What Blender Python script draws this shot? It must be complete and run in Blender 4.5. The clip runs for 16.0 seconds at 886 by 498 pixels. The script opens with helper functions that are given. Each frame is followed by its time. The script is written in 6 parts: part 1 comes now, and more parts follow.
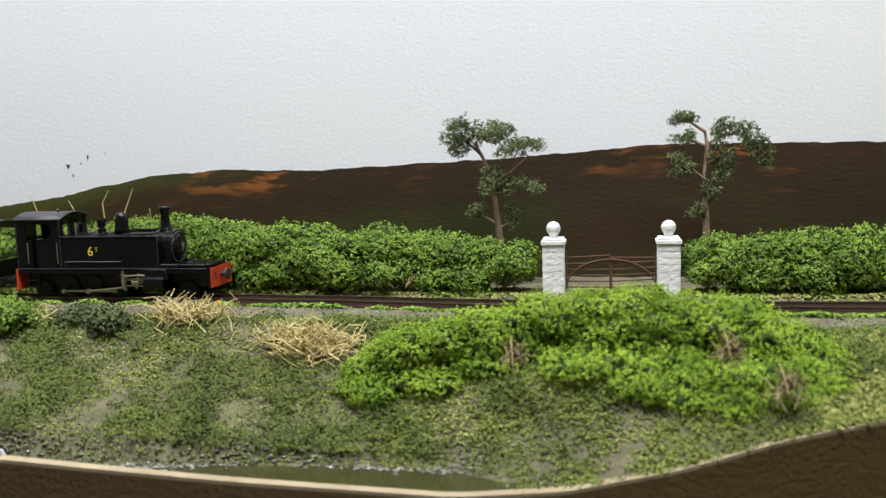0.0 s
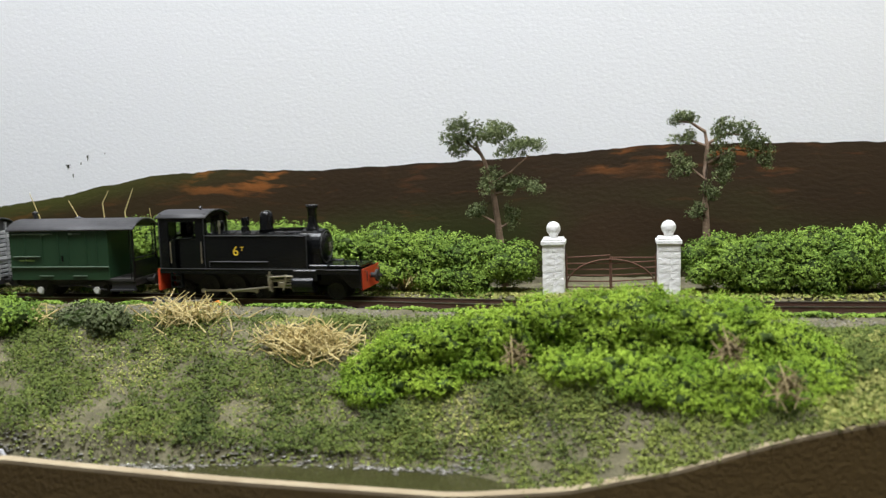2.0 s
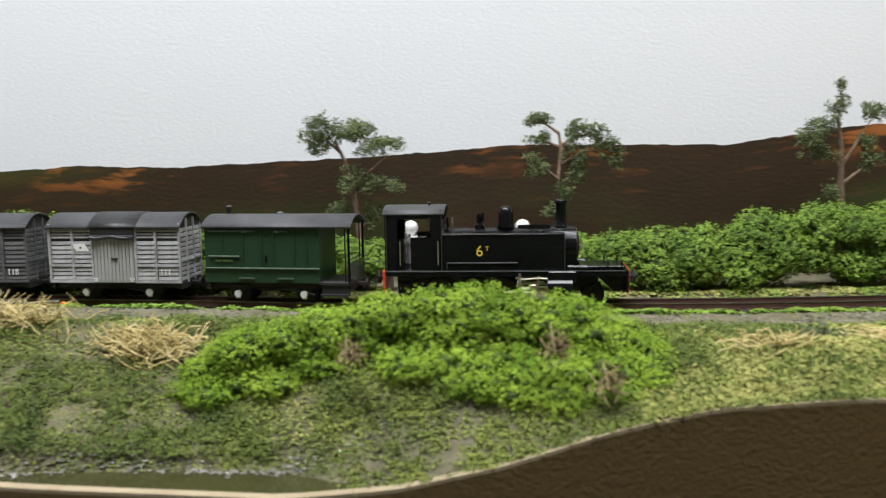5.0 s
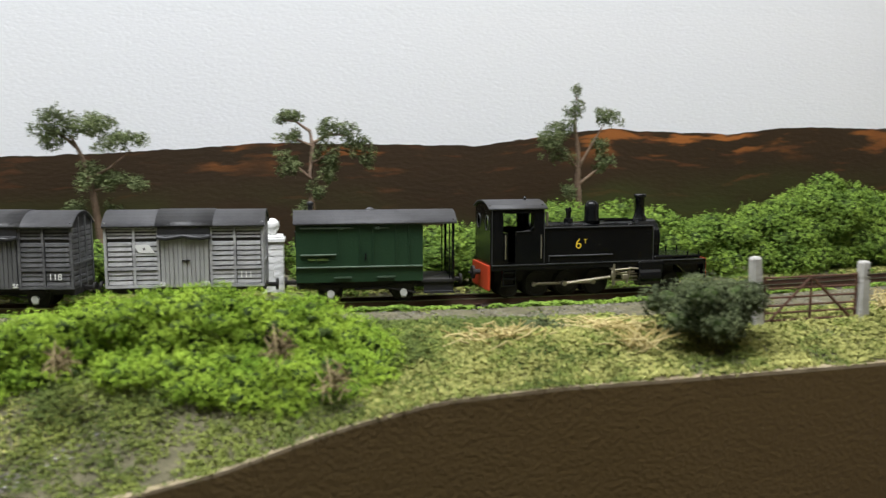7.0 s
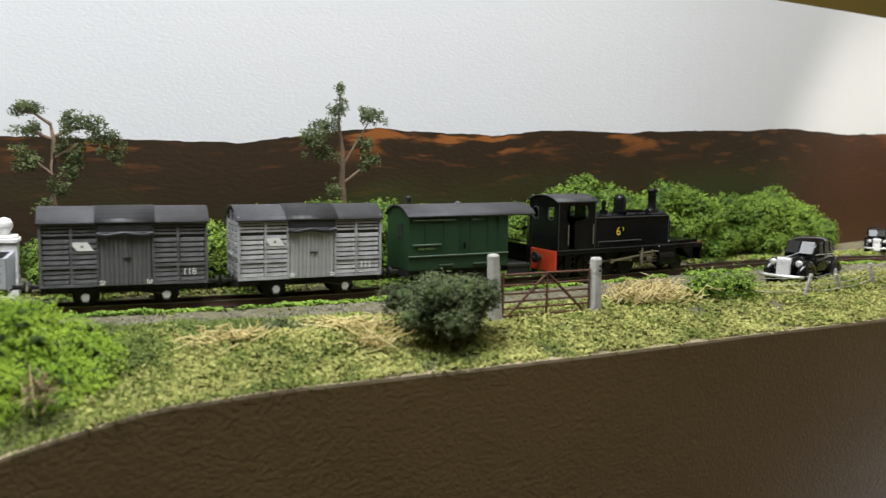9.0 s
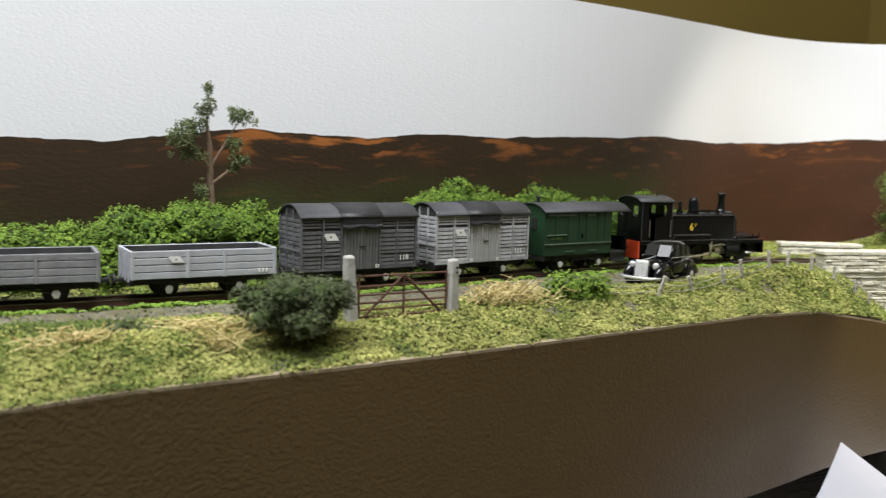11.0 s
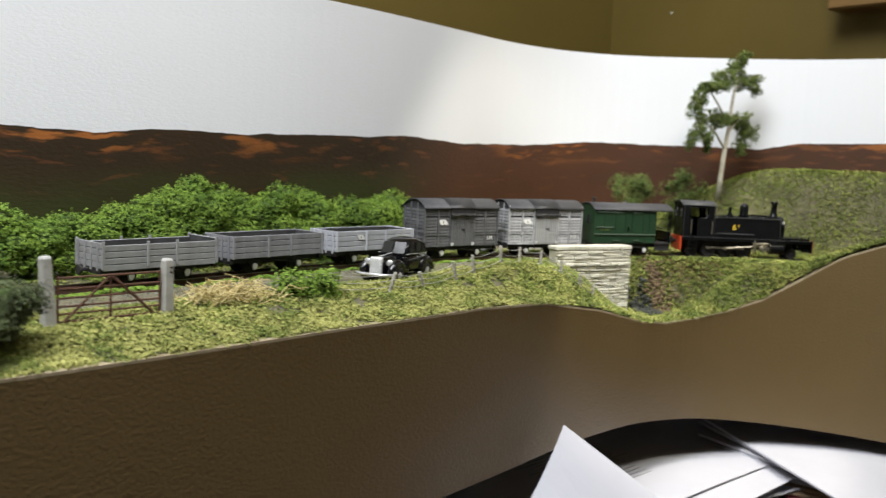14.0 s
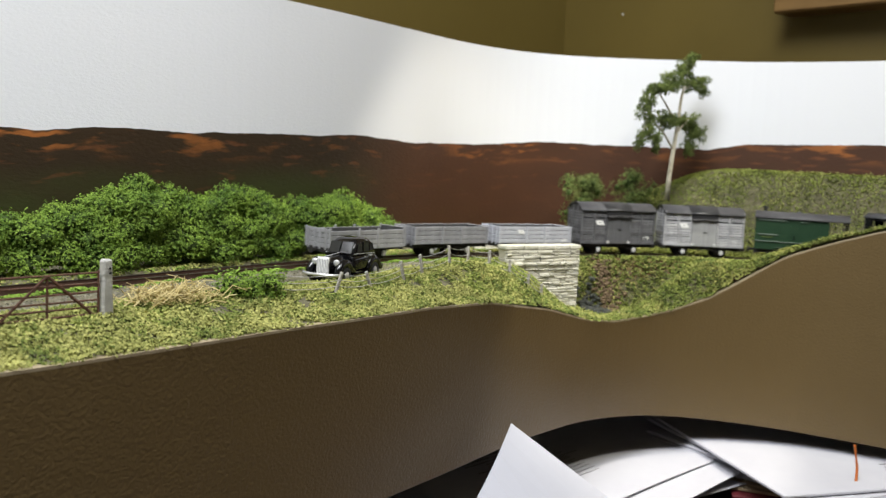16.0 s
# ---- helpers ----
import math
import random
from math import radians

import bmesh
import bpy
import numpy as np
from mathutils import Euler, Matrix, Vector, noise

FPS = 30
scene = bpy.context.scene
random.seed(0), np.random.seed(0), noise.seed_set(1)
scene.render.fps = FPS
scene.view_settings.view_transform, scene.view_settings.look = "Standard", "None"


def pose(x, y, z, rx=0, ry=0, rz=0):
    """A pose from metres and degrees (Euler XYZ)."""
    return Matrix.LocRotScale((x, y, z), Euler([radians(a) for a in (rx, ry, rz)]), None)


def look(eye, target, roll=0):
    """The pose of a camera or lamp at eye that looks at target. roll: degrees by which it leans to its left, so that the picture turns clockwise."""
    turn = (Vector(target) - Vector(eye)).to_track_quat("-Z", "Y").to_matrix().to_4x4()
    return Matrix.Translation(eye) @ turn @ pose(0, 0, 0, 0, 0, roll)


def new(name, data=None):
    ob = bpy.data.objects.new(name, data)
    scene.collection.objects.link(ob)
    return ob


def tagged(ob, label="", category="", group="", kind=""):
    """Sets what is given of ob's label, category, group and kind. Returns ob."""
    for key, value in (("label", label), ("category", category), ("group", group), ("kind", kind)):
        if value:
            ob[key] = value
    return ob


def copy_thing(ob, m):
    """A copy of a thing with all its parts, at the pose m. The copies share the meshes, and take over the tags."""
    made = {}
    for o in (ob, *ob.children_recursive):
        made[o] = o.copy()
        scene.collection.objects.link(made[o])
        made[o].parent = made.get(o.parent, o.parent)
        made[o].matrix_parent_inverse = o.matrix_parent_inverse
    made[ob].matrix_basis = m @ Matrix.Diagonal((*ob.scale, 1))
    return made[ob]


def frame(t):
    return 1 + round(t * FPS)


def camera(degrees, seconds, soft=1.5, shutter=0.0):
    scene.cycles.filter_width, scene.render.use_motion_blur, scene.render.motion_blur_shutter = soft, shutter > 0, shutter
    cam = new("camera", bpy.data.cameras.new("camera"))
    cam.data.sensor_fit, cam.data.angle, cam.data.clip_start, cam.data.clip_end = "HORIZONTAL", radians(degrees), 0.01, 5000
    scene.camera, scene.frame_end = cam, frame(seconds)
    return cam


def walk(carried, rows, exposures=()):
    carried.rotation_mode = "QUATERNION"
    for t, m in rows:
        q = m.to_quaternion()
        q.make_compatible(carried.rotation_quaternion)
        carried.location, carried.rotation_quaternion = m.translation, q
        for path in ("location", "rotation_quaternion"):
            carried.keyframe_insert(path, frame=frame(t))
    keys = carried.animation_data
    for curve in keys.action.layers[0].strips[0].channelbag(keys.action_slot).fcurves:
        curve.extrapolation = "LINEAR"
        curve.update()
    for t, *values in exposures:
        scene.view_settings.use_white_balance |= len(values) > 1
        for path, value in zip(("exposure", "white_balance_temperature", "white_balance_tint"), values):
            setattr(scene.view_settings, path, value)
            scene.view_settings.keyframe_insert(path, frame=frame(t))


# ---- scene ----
# ---------------------------------------------------------------- camera and its way
cam = camera(52.95, 16.0, soft=1.3, shutter=0.5)
cam.data.dof.use_dof = True
cam.data.dof.focus_distance = 0.45
cam.data.dof.aperture_fstop = 15.0
PATH = [
    (0.0, -0.0306, -0.0084, 0.0747, 12.18, -6.59, -1.66),
    (3.3, -0.0306, -0.0084, 0.0747, 12.18, -6.59, -1.66),
    (5.3, -0.0059, -0.0044, 0.0746, 3.47, -6.88, -0.96),
    (5.5, -0.0059, -0.0044, 0.0746, 1.72, -6.88, -0.96),
    (6.0, -0.0006, -0.0032, 0.0739, -0.60, -6.87, -0.58),
    (6.5, 0.0094, -0.0034, 0.0740, -3.74, -6.96, -0.26),
    (7.0, 0.0177, -0.0022, 0.0729, -6.85, -6.88, -0.00),
    (7.5, 0.0253, -0.0006, 0.0719, -9.84, -6.78, 0.26),
    (8.0, 0.0304, -0.0011, 0.0718, -11.76, -6.75, 0.43),
    (8.5, 0.0395, -0.0029, 0.0720, -15.22, -6.75, 0.68),
    (9.0, 0.0486, -0.0043, 0.0721, -18.37, -6.77, 0.94),
    (9.2, 0.0486, -0.0043, 0.0721, -19.02, -6.77, 0.94),
    (11.3, 0.0679, -0.0166, 0.0730, -26.01, -6.46, 1.94),
    (11.5, 0.0679, -0.0166, 0.0730, -27.36, -6.46, 1.94),
    (12.0, 0.0759, -0.0189, 0.0733, -29.85, -6.46, 2.19),
    (12.5, 0.0813, -0.0196, 0.0729, -32.43, -6.32, 2.48),
    (13.0, 0.0882, -0.0263, 0.0731, -35.02, -6.16, 2.52),
    (13.5, 0.0895, -0.0280, 0.0730, -35.83, -6.09, 2.57),
    (14.0, 0.0934, -0.0301, 0.0731, -37.72, -5.99, 2.65),
    (14.5, 0.0983, -0.0355, 0.0744, -40.09, -6.00, 2.93),
    (15.0, 0.0982, -0.0351, 0.0746, -40.33, -6.00, 2.91),
    (16.0, 0.0982, -0.0351, 0.0746, -40.33, -6.00, 2.91),
]
walk(cam, [(t, pose(x, y, z, 90 + p, 0, w) @ pose(0, 0, 0, 0, 0, r)) for t, x, y, z, w, p, r in PATH])

# ---------------------------------------------------------------- light
world = bpy.data.worlds.new("room_air")
scene.world = world
world.use_nodes = True
world.node_tree.nodes["Background"].inputs[0].default_value = (0.95, 0.97, 1.0, 1)
world.node_tree.nodes["Background"].inputs[1].default_value = 0.02


def area_lamp(name, eye, target, sx, sy, watts, colour):
    data = bpy.data.lights.new(name, "AREA")
    data.shape, data.size, data.size_y = "RECTANGLE", sx, sy
    data.energy, data.color = watts, colour
    ob = new(name, data)
    ob.matrix_world = look(eye, target)
    return ob


def beam(name, eye, target, watts, degrees, blend, colour, soft):
    data = bpy.data.lights.new(name, "SPOT")
    data.energy, data.color, data.spot_size, data.spot_blend, data.shadow_soft_size = watts, colour, radians(degrees), blend, soft
    new(name, data).matrix_world = look(eye, target)


area_lamp("ceiling_tube_left", (-0.20, 0.16, 1.08), (-0.14, 0.45, 0), 1.0, 0.35, 28.0, (0.93, 0.955, 1.0))
area_lamp("ceiling_tube_right", (0.50, -0.15, 1.08), (0.58, 0.36, -0.08), 0.5, 0.3, 4.4, (0.97, 0.97, 0.96))
# halogen downlight over the corner, and a spotlight beside it turned to the bend
beam("ceiling_downlight", (0.75, 0.20, 1.05), (0.62, 0.46, -0.10), 28.0, 22.0, 0.30, (1.0, 0.93, 0.80), 0.012)
beam("ceiling_spotlight", (0.80, -0.30, 1.05), (0.87, 0.42, -0.05), 19.0, 38.0, 0.25, (1.0, 0.94, 0.80), 0.015)
scene.view_settings.exposure = 0.08

# ---------------------------------------------------------------- materials
MATS = {}


def mat(name, c1, c2=None, scale=60.0, rough=0.6, bump=0.0, bscale=None, metal=0.0, fine=0.35, island=0.0, obj=0.0, spec=0.5, stretch=None, bdist=0.0006):
    """Two colours mixed by noise at two scales; island / obj: random shade per leaf / per piece."""
    if name in MATS:
        return MATS[name]
    m = bpy.data.materials.new(name)
    m.use_nodes = True
    nt = m.node_tree
    N, L = nt.nodes, nt.links
    bsdf = N["Principled BSDF"]
    bsdf.inputs["Roughness"].default_value = rough
    bsdf.inputs["Metallic"].default_value = metal
    bsdf.inputs["Specular IOR Level"].default_value = spec
    c2 = c2 or tuple(min(1, v * 1.25) for v in c1)
    tc = N.new("ShaderNodeTexCoord")
    src = tc.outputs["Object"]
    if stretch:
        mp = N.new("ShaderNodeMapping")
        mp.inputs["Scale"].default_value = stretch
        L.new(src, mp.inputs[0])
        src = mp.outputs[0]
    n1 = N.new("ShaderNodeTexNoise")
    n1.inputs["Scale"].default_value = scale
    n1.inputs["Detail"].default_value = 4
    n2 = N.new("ShaderNodeTexNoise")
    n2.inputs["Scale"].default_value = scale * 9
    n2.inputs["Detail"].default_value = 3
    L.new(src, n1.inputs["Vector"])
    L.new(src, n2.inputs["Vector"])
    mixf = N.new("ShaderNodeMath")
    mixf.operation = "MULTIPLY_ADD"
    L.new(n2.outputs["Fac"], mixf.inputs[0])
    mixf.inputs[1].default_value = fine
    sub = N.new("ShaderNodeMath")
    sub.operation = "MULTIPLY_ADD"
    L.new(n1.outputs["Fac"], sub.inputs[0])
    sub.inputs[1].default_value = 1.6
    sub.inputs[2].default_value = -0.3 - fine * 0.5
    L.new(sub.outputs[0], mixf.inputs[2])
    fac = mixf.outputs[0]
    for amount, node_type, socket in ((island, "ShaderNodeNewGeometry", "Random Per Island"), (obj, "ShaderNodeObjectInfo", "Random")):
        if amount:
            g = N.new(node_type)
            a = N.new("ShaderNodeMath")
            a.operation = "MULTIPLY_ADD"
            L.new(g.outputs[socket], a.inputs[0])
            a.inputs[1].default_value = amount
            b = N.new("ShaderNodeMath")
            b.operation = "ADD"
            b.inputs[1].default_value = -amount / 2
            L.new(fac, b.inputs[0])
            L.new(b.outputs[0], a.inputs[2])
            fac = a.outputs[0]
    ramp = N.new("ShaderNodeMix")
    ramp.data_type = "RGBA"
    ramp.clamp_factor = True
    L.new(fac, ramp.inputs["Factor"])
    ramp.inputs["A"].default_value = (*c1, 1)
    ramp.inputs["B"].default_value = (*c2, 1)
    L.new(ramp.outputs["Result"], bsdf.inputs["Base Color"])
    if bump:
        nb = N.new("ShaderNodeTexNoise")
        nb.inputs["Scale"].default_value = bscale or scale * 6
        nb.inputs["Detail"].default_value = 4
        L.new(src, nb.inputs["Vector"])
        bp = N.new("ShaderNodeBump")
        bp.inputs["Strength"].default_value = bump
        bp.inputs["Distance"].default_value = bdist
        L.new(nb.outputs["Fac"], bp.inputs["Height"])
        L.new(bp.outputs["Normal"], bsdf.inputs["Normal"])
    MATS[name] = m
    return m


M_SKY = mat("sky_paint", (0.77, 0.79, 0.83), (0.82, 0.82, 0.82), 3, 0.8, 0.22, 700, fine=0.1, spec=0.2, stretch=(0.6, 1, 1))
M_ROOMWALL = mat("olive_wall_paint", (0.098, 0.068, 0.012), (0.128, 0.092, 0.018), 4, 0.5, 0.2, 300)
M_CEIL = mat("ceiling_paint", (0.72, 0.71, 0.68), (0.78, 0.77, 0.74), 3, 0.9)
M_CARPET = mat("room_floor", (0.10, 0.09, 0.08), (0.16, 0.14, 0.12), 30, 0.95, 0.4)
M_FASCIA = mat("brown_fascia_paint", (0.108, 0.072, 0.028), (0.140, 0.096, 0.040), 8, 0.28, 0.8, 600, spec=0.5, bdist=0.0005)
M_EDGE = mat("bare_board_edge", (0.26, 0.20, 0.12), (0.42, 0.35, 0.23), 60, 0.8, 0.2)
M_SOIL = mat("gravel_soil", (0.055, 0.052, 0.026), (0.19, 0.17, 0.10), 110, 0.95, 0.9, 900, fine=0.9)
M_TURF = mat("turf_flock", (0.055, 0.085, 0.014), (0.25, 0.29, 0.058), 60, 0.95, 0, island=0.7)
M_TURFY = mat("turf_flock_yellow", (0.15, 0.165, 0.035), (0.46, 0.45, 0.14), 60, 0.95, 0, island=0.7)
M_TURFD = mat("turf_flock_dark", (0.035, 0.060, 0.010), (0.16, 0.205, 0.036), 60, 0.95, 0, island=0.6)
M_BANK = mat("bank_flock", (0.115, 0.155, 0.022), (0.30, 0.33, 0.075), 28, 0.95, 0, island=0.35)
M_HEDGE = mat("hedge_leaf", (0.060, 0.125, 0.012), (0.26, 0.39, 0.048), 55, 0.75, 0, island=0.65, spec=0.35)
M_BUSH = mat("bright_bush_leaf", (0.105, 0.205, 0.014), (0.36, 0.50, 0.055), 60, 0.85, 0, island=0.5, spec=0.2)
M_GREYLEAF = mat("grey_green_leaf", (0.030, 0.042, 0.018), (0.15, 0.18, 0.078), 60, 0.8, 0, island=0.7, spec=0.25)
M_PINE = mat("pine_leaf", (0.050, 0.070, 0.026), (0.22, 0.26, 0.11), 60, 0.8, 0, island=0.7, spec=0.25)
M_BIRCH = mat("birch_leaf", (0.040, 0.065, 0.014), (0.20, 0.25, 0.065), 60, 0.8, 0, island=0.8, spec=0.25)
# dark green for foliage insides: shade between leaves put into the colour
M_CORE = mat("foliage_inner_shade", (0.030, 0.055, 0.008), (0.06, 0.10, 0.014), 200, 0.95, 0.8, 900)
M_BARK = mat("brown_bark", (0.13, 0.085, 0.055), (0.27, 0.185, 0.125), 300, 0.9, 0.8, 900)
M_TWIG = mat("dry_twig", (0.13, 0.095, 0.042), (0.38, 0.30, 0.15), 80, 0.85, 0, island=0.8)
M_BIRCHBARK = mat("birch_bark", (0.22, 0.20, 0.13), (0.55, 0.52, 0.42), 180, 0.85, 0.5, 700)
M_STRAW = mat("dry_straw", (0.36, 0.28, 0.09), (0.66, 0.55, 0.27), 80, 0.85, 0, island=0.9)
M_RUSTRAIL = mat("rail_steel_rusty", (0.075, 0.04, 0.028), (0.14, 0.08, 0.055), 200, 0.6, 0.3, 900, metal=0.3)
M_RAILTOP = mat("rail_head_worn", (0.24, 0.20, 0.17), (0.42, 0.38, 0.33), 150, 0.32, 0.1, 900, metal=0.9)
M_SLEEPER = mat("sleeper_brown", (0.018, 0.010, 0.008), (0.055, 0.032, 0.024), 300, 0.85, 0.6, 1500, obj=0.5)
M_WATER = mat("stream_water", (0.035, 0.035, 0.012), (0.055, 0.055, 0.022), 40, 0.07, 0.25, 160, spec=0.6)
M_WET = mat("wet_varnish", (0.16, 0.15, 0.12), (0.30, 0.29, 0.26), 120, 0.08, 1.0, 500, spec=0.9)
M_BLACK = mat("loco_black", (0.0028, 0.0032, 0.0036), (0.006, 0.0065, 0.007), 80, 0.24, 0.2, 700, spec=0.32)
M_BLACKM = mat("underframe_black", (0.012, 0.011, 0.010), (0.03, 0.027, 0.024), 150, 0.7, 0.4, 900)
M_ROOF = mat("roof_dark_grey", (0.028, 0.028, 0.031), (0.080, 0.080, 0.085), 90, 0.65, 0.4, 900)
M_SHEET = mat("roof_flap_black", (0.010, 0.010, 0.011), (0.030, 0.030, 0.032), 120, 0.5, 0.5, 700)
M_RED = mat("buffer_beam_red", (0.50, 0.045, 0.012), (0.60, 0.07, 0.02), 100, 0.5, 0.1)
M_STEEL = mat("bright_rod_steel", (0.30, 0.27, 0.20), (0.52, 0.47, 0.37), 200, 0.35, 0.1, metal=0.85)
M_AXLE = mat("axlebox_white", (0.55, 0.55, 0.53), (0.75, 0.75, 0.72), 300, 0.6, 0.2)
M_GREEN = mat("van_green", (0.012, 0.038, 0.017), (0.022, 0.058, 0.026), 60, 0.45, 0.15, 900, spec=0.4)
M_GREENL = mat("van_green_strip", (0.045, 0.075, 0.048), (0.10, 0.14, 0.10), 200, 0.45, 0.1)
M_LGREY = mat("van_light_grey", (0.22, 0.22, 0.23), (0.56, 0.56, 0.56), 190, 0.7, 0.4, 900, fine=0.7, obj=0.35)
M_LGREYD = mat("van_light_grey_door", (0.27, 0.27, 0.265), (0.42, 0.42, 0.41), 90, 0.65, 0.3, 900, obj=0.3)
M_DGREY = mat("van_dark_grey", (0.050, 0.050, 0.053), (0.17, 0.17, 0.175), 190, 0.7, 0.4, 900, fine=0.7, obj=0.35)
M_DGREYD = mat("van_dark_grey_door", (0.075, 0.075, 0.077), (0.14, 0.14, 0.142), 90, 0.65, 0.3, 900, obj=0.3)
M_OGREY = mat("wagon_grey", (0.16, 0.16, 0.17), (0.30, 0.30, 0.31), 140, 0.7, 0.3, 900, obj=0.25)
M_OWHITE = mat("wagon_pale_grey", (0.36, 0.37, 0.40), (0.50, 0.51, 0.54), 140, 0.7, 0.3, 900, obj=0.25)
M_INSIDE = mat("wagon_inside", (0.03, 0.03, 0.03), (0.07, 0.07, 0.07), 140, 0.8, 0.3, 900)
M_WHITE = mat("white_lettering", (0.75, 0.75, 0.72), (0.85, 0.85, 0.82), 200, 0.6)
M_YELLOW = mat("yellow_lettering", (0.75, 0.50, 0.02), (0.85, 0.60, 0.05), 200, 0.6)
M_WHITEWASH = mat("whitewashed_stone", (0.76, 0.76, 0.74), (0.88, 0.88, 0.86), 120, 0.85, 1.0, 420, obj=0.15)
M_RUST = mat("rusty_iron", (0.07, 0.03, 0.02), (0.15, 0.07, 0.04), 250, 0.8, 0.4, 900)
M_CONC = mat("concrete_post", (0.34, 0.33, 0.30), (0.52, 0.51, 0.47), 150, 0.9, 0.6, 700)
M_WOODPOST = mat("fence_post_pale", (0.32, 0.30, 0.26), (0.55, 0.52, 0.46), 250, 0.9, 0.4)
M_WIRE = mat("fence_wire", (0.35, 0.34, 0.31), (0.5, 0.49, 0.45), 250, 0.6, metal=0.3)
M_STONE = mat("bridge_stone", (0.46, 0.44, 0.34), (0.74, 0.72, 0.61), 150, 0.9, 0.9, 600, fine=0.6, obj=0.4)
M_MORTAR = mat("bridge_mortar", (0.34, 0.32, 0.23), (0.46, 0.43, 0.33), 150, 0.95, 0.6)
# near-black for the shade inside openings, painted on solid faces
M_DARK = mat("dark_hollow", (0.008, 0.008, 0.007), (0.015, 0.014, 0.012), 90, 0.95)
M_CARBLK = mat("car_black_gloss", (0.004, 0.004, 0.005), (0.007, 0.007, 0.008), 60, 0.08, spec=0.5)
M_CHROME = mat("car_bright_metal", (0.72, 0.72, 0.72), (0.85, 0.85, 0.85), 200, 0.22, metal=0.6)
M_GLASS = mat("car_window", (0.02, 0.021, 0.02), (0.035, 0.036, 0.035), 60, 0.10, spec=0.2)
M_TYRE = mat("tyre_rubber", (0.012, 0.012, 0.012), (0.025, 0.025, 0.025), 200, 0.85)
M_PAPER = mat("office_paper", (0.46, 0.46, 0.50), (0.54, 0.54, 0.57), 12, 0.85, 0.15, 60)
M_INK = mat("grey_print", (0.10, 0.10, 0.10), (0.22, 0.22, 0.22), 60, 0.8)
M_CARD = mat("brown_card", (0.30, 0.22, 0.13), (0.42, 0.32, 0.2), 40, 0.85)
M_ORANGE = mat("orange_cable", (0.75, 0.20, 0.02), (0.85, 0.28, 0.03), 100, 0.5)
M_TABLE = mat("dark_table_top", (0.05, 0.035, 0.03), (0.09, 0.06, 0.05), 20, 0.5, 0.2)
M_SHELF = mat("brown_shelf_wood", (0.13, 0.07, 0.02), (0.20, 0.115, 0.035), 14, 0.5, 0.2, stretch=(1, 1, 8))
M_MAROON = mat("maroon_folder", (0.12, 0.015, 0.02), (0.2, 0.03, 0.035), 30, 0.6)

# ---------------------------------------------------------------- mesh helpers


def B():
    return bmesh.new()


def finish(name, bm, material, smooth=False):
    me = bpy.data.meshes.new(name)
    bm.normal_update()
    bm.to_mesh(me)
    bm.free()
    me.materials.append(material)
    if smooth:
        for p in me.polygons:
            p.use_smooth = True
    return me


def part(name, bm, material, parent, label="", smooth=False):
    ob = new(name, finish(name, bm, material, smooth))
    ob.parent = parent
    if label:
        tagged(ob, label)
    return ob


def single(name, bm, material, label, category, group="", kind="", smooth=False):
    ob = new(name, finish(name, bm, material, smooth))
    return tagged(ob, label, category, group, kind)


def thing(name, label, category, group="", m=None):
    ob = new(name)
    ob.empty_display_size = 0.01
    tagged(ob, label, category, group)
    if m is not None:
        ob.matrix_basis = m
    return ob


def box(bm, cx, cy, cz, sx, sy, sz, bev=0.0, m=None):
    r = bmesh.ops.create_cube(bm, size=1)
    vs = r["verts"]
    for v in vs:
        v.co = Vector((cx + v.co.x * sx, cy + v.co.y * sy, cz + v.co.z * sz))
    if bev:
        es = {e for v in vs for e in v.link_edges}
        rb = bmesh.ops.bevel(bm, geom=list(es), offset=bev, segments=1, affect="EDGES")
        vs = rb["verts"]
    if m is not None:
        bmesh.ops.transform(bm, matrix=m, verts=list(vs))
    return vs


def rod(bm, p0, p1, r0, r1=None, n=10, caps=True):
    p0, p1 = Vector(p0), Vector(p1)
    r1 = r0 if r1 is None else r1
    d = p1 - p0
    q = d.to_track_quat("Z", "Y").to_matrix().to_4x4()
    bmesh.ops.create_cone(bm, cap_ends=caps, segments=n, radius1=r0, radius2=r1, depth=d.length, matrix=Matrix.Translation((p0 + p1) / 2) @ q)


def tube(bm, pts, radii, n=7):
    pts = [Vector(p) for p in pts]
    rings = []
    for i, p in enumerate(pts):
        d = (pts[min(i + 1, len(pts) - 1)] - pts[max(i - 1, 0)]).normalized()
        q = d.to_track_quat("Z", "Y")
        r = radii[i] if isinstance(radii, (list, tuple)) else radii
        rings.append([bm.verts.new(p + q @ Vector((r * math.cos(2 * math.pi * k / n), r * math.sin(2 * math.pi * k / n), 0))) for k in range(n)])
    for a, b in zip(rings[:-1], rings[1:]):
        for k in range(n):
            bm.faces.new((a[k], a[(k + 1) % n], b[(k + 1) % n], b[k]))
    bm.faces.new(rings[0][::-1])
    bm.faces.new(rings[-1])


def lathe(bm, prof, n=16, m=None):
    """Profile of (radius, height) turned round z."""
    rings = [[bm.verts.new((r * math.cos(2 * math.pi * k / n), r * math.sin(2 * math.pi * k / n), z)) for k in range(n)] for r, z in prof]
    for a, b in zip(rings[:-1], rings[1:]):
        for k in range(n):
            bm.faces.new((a[k], a[(k + 1) % n], b[(k + 1) % n], b[k]))
    bm.faces.new(rings[0][::-1])
    bm.faces.new(rings[-1])
    if m is not None:
        bmesh.ops.transform(bm, matrix=m, verts=[v for ring in rings for v in ring])


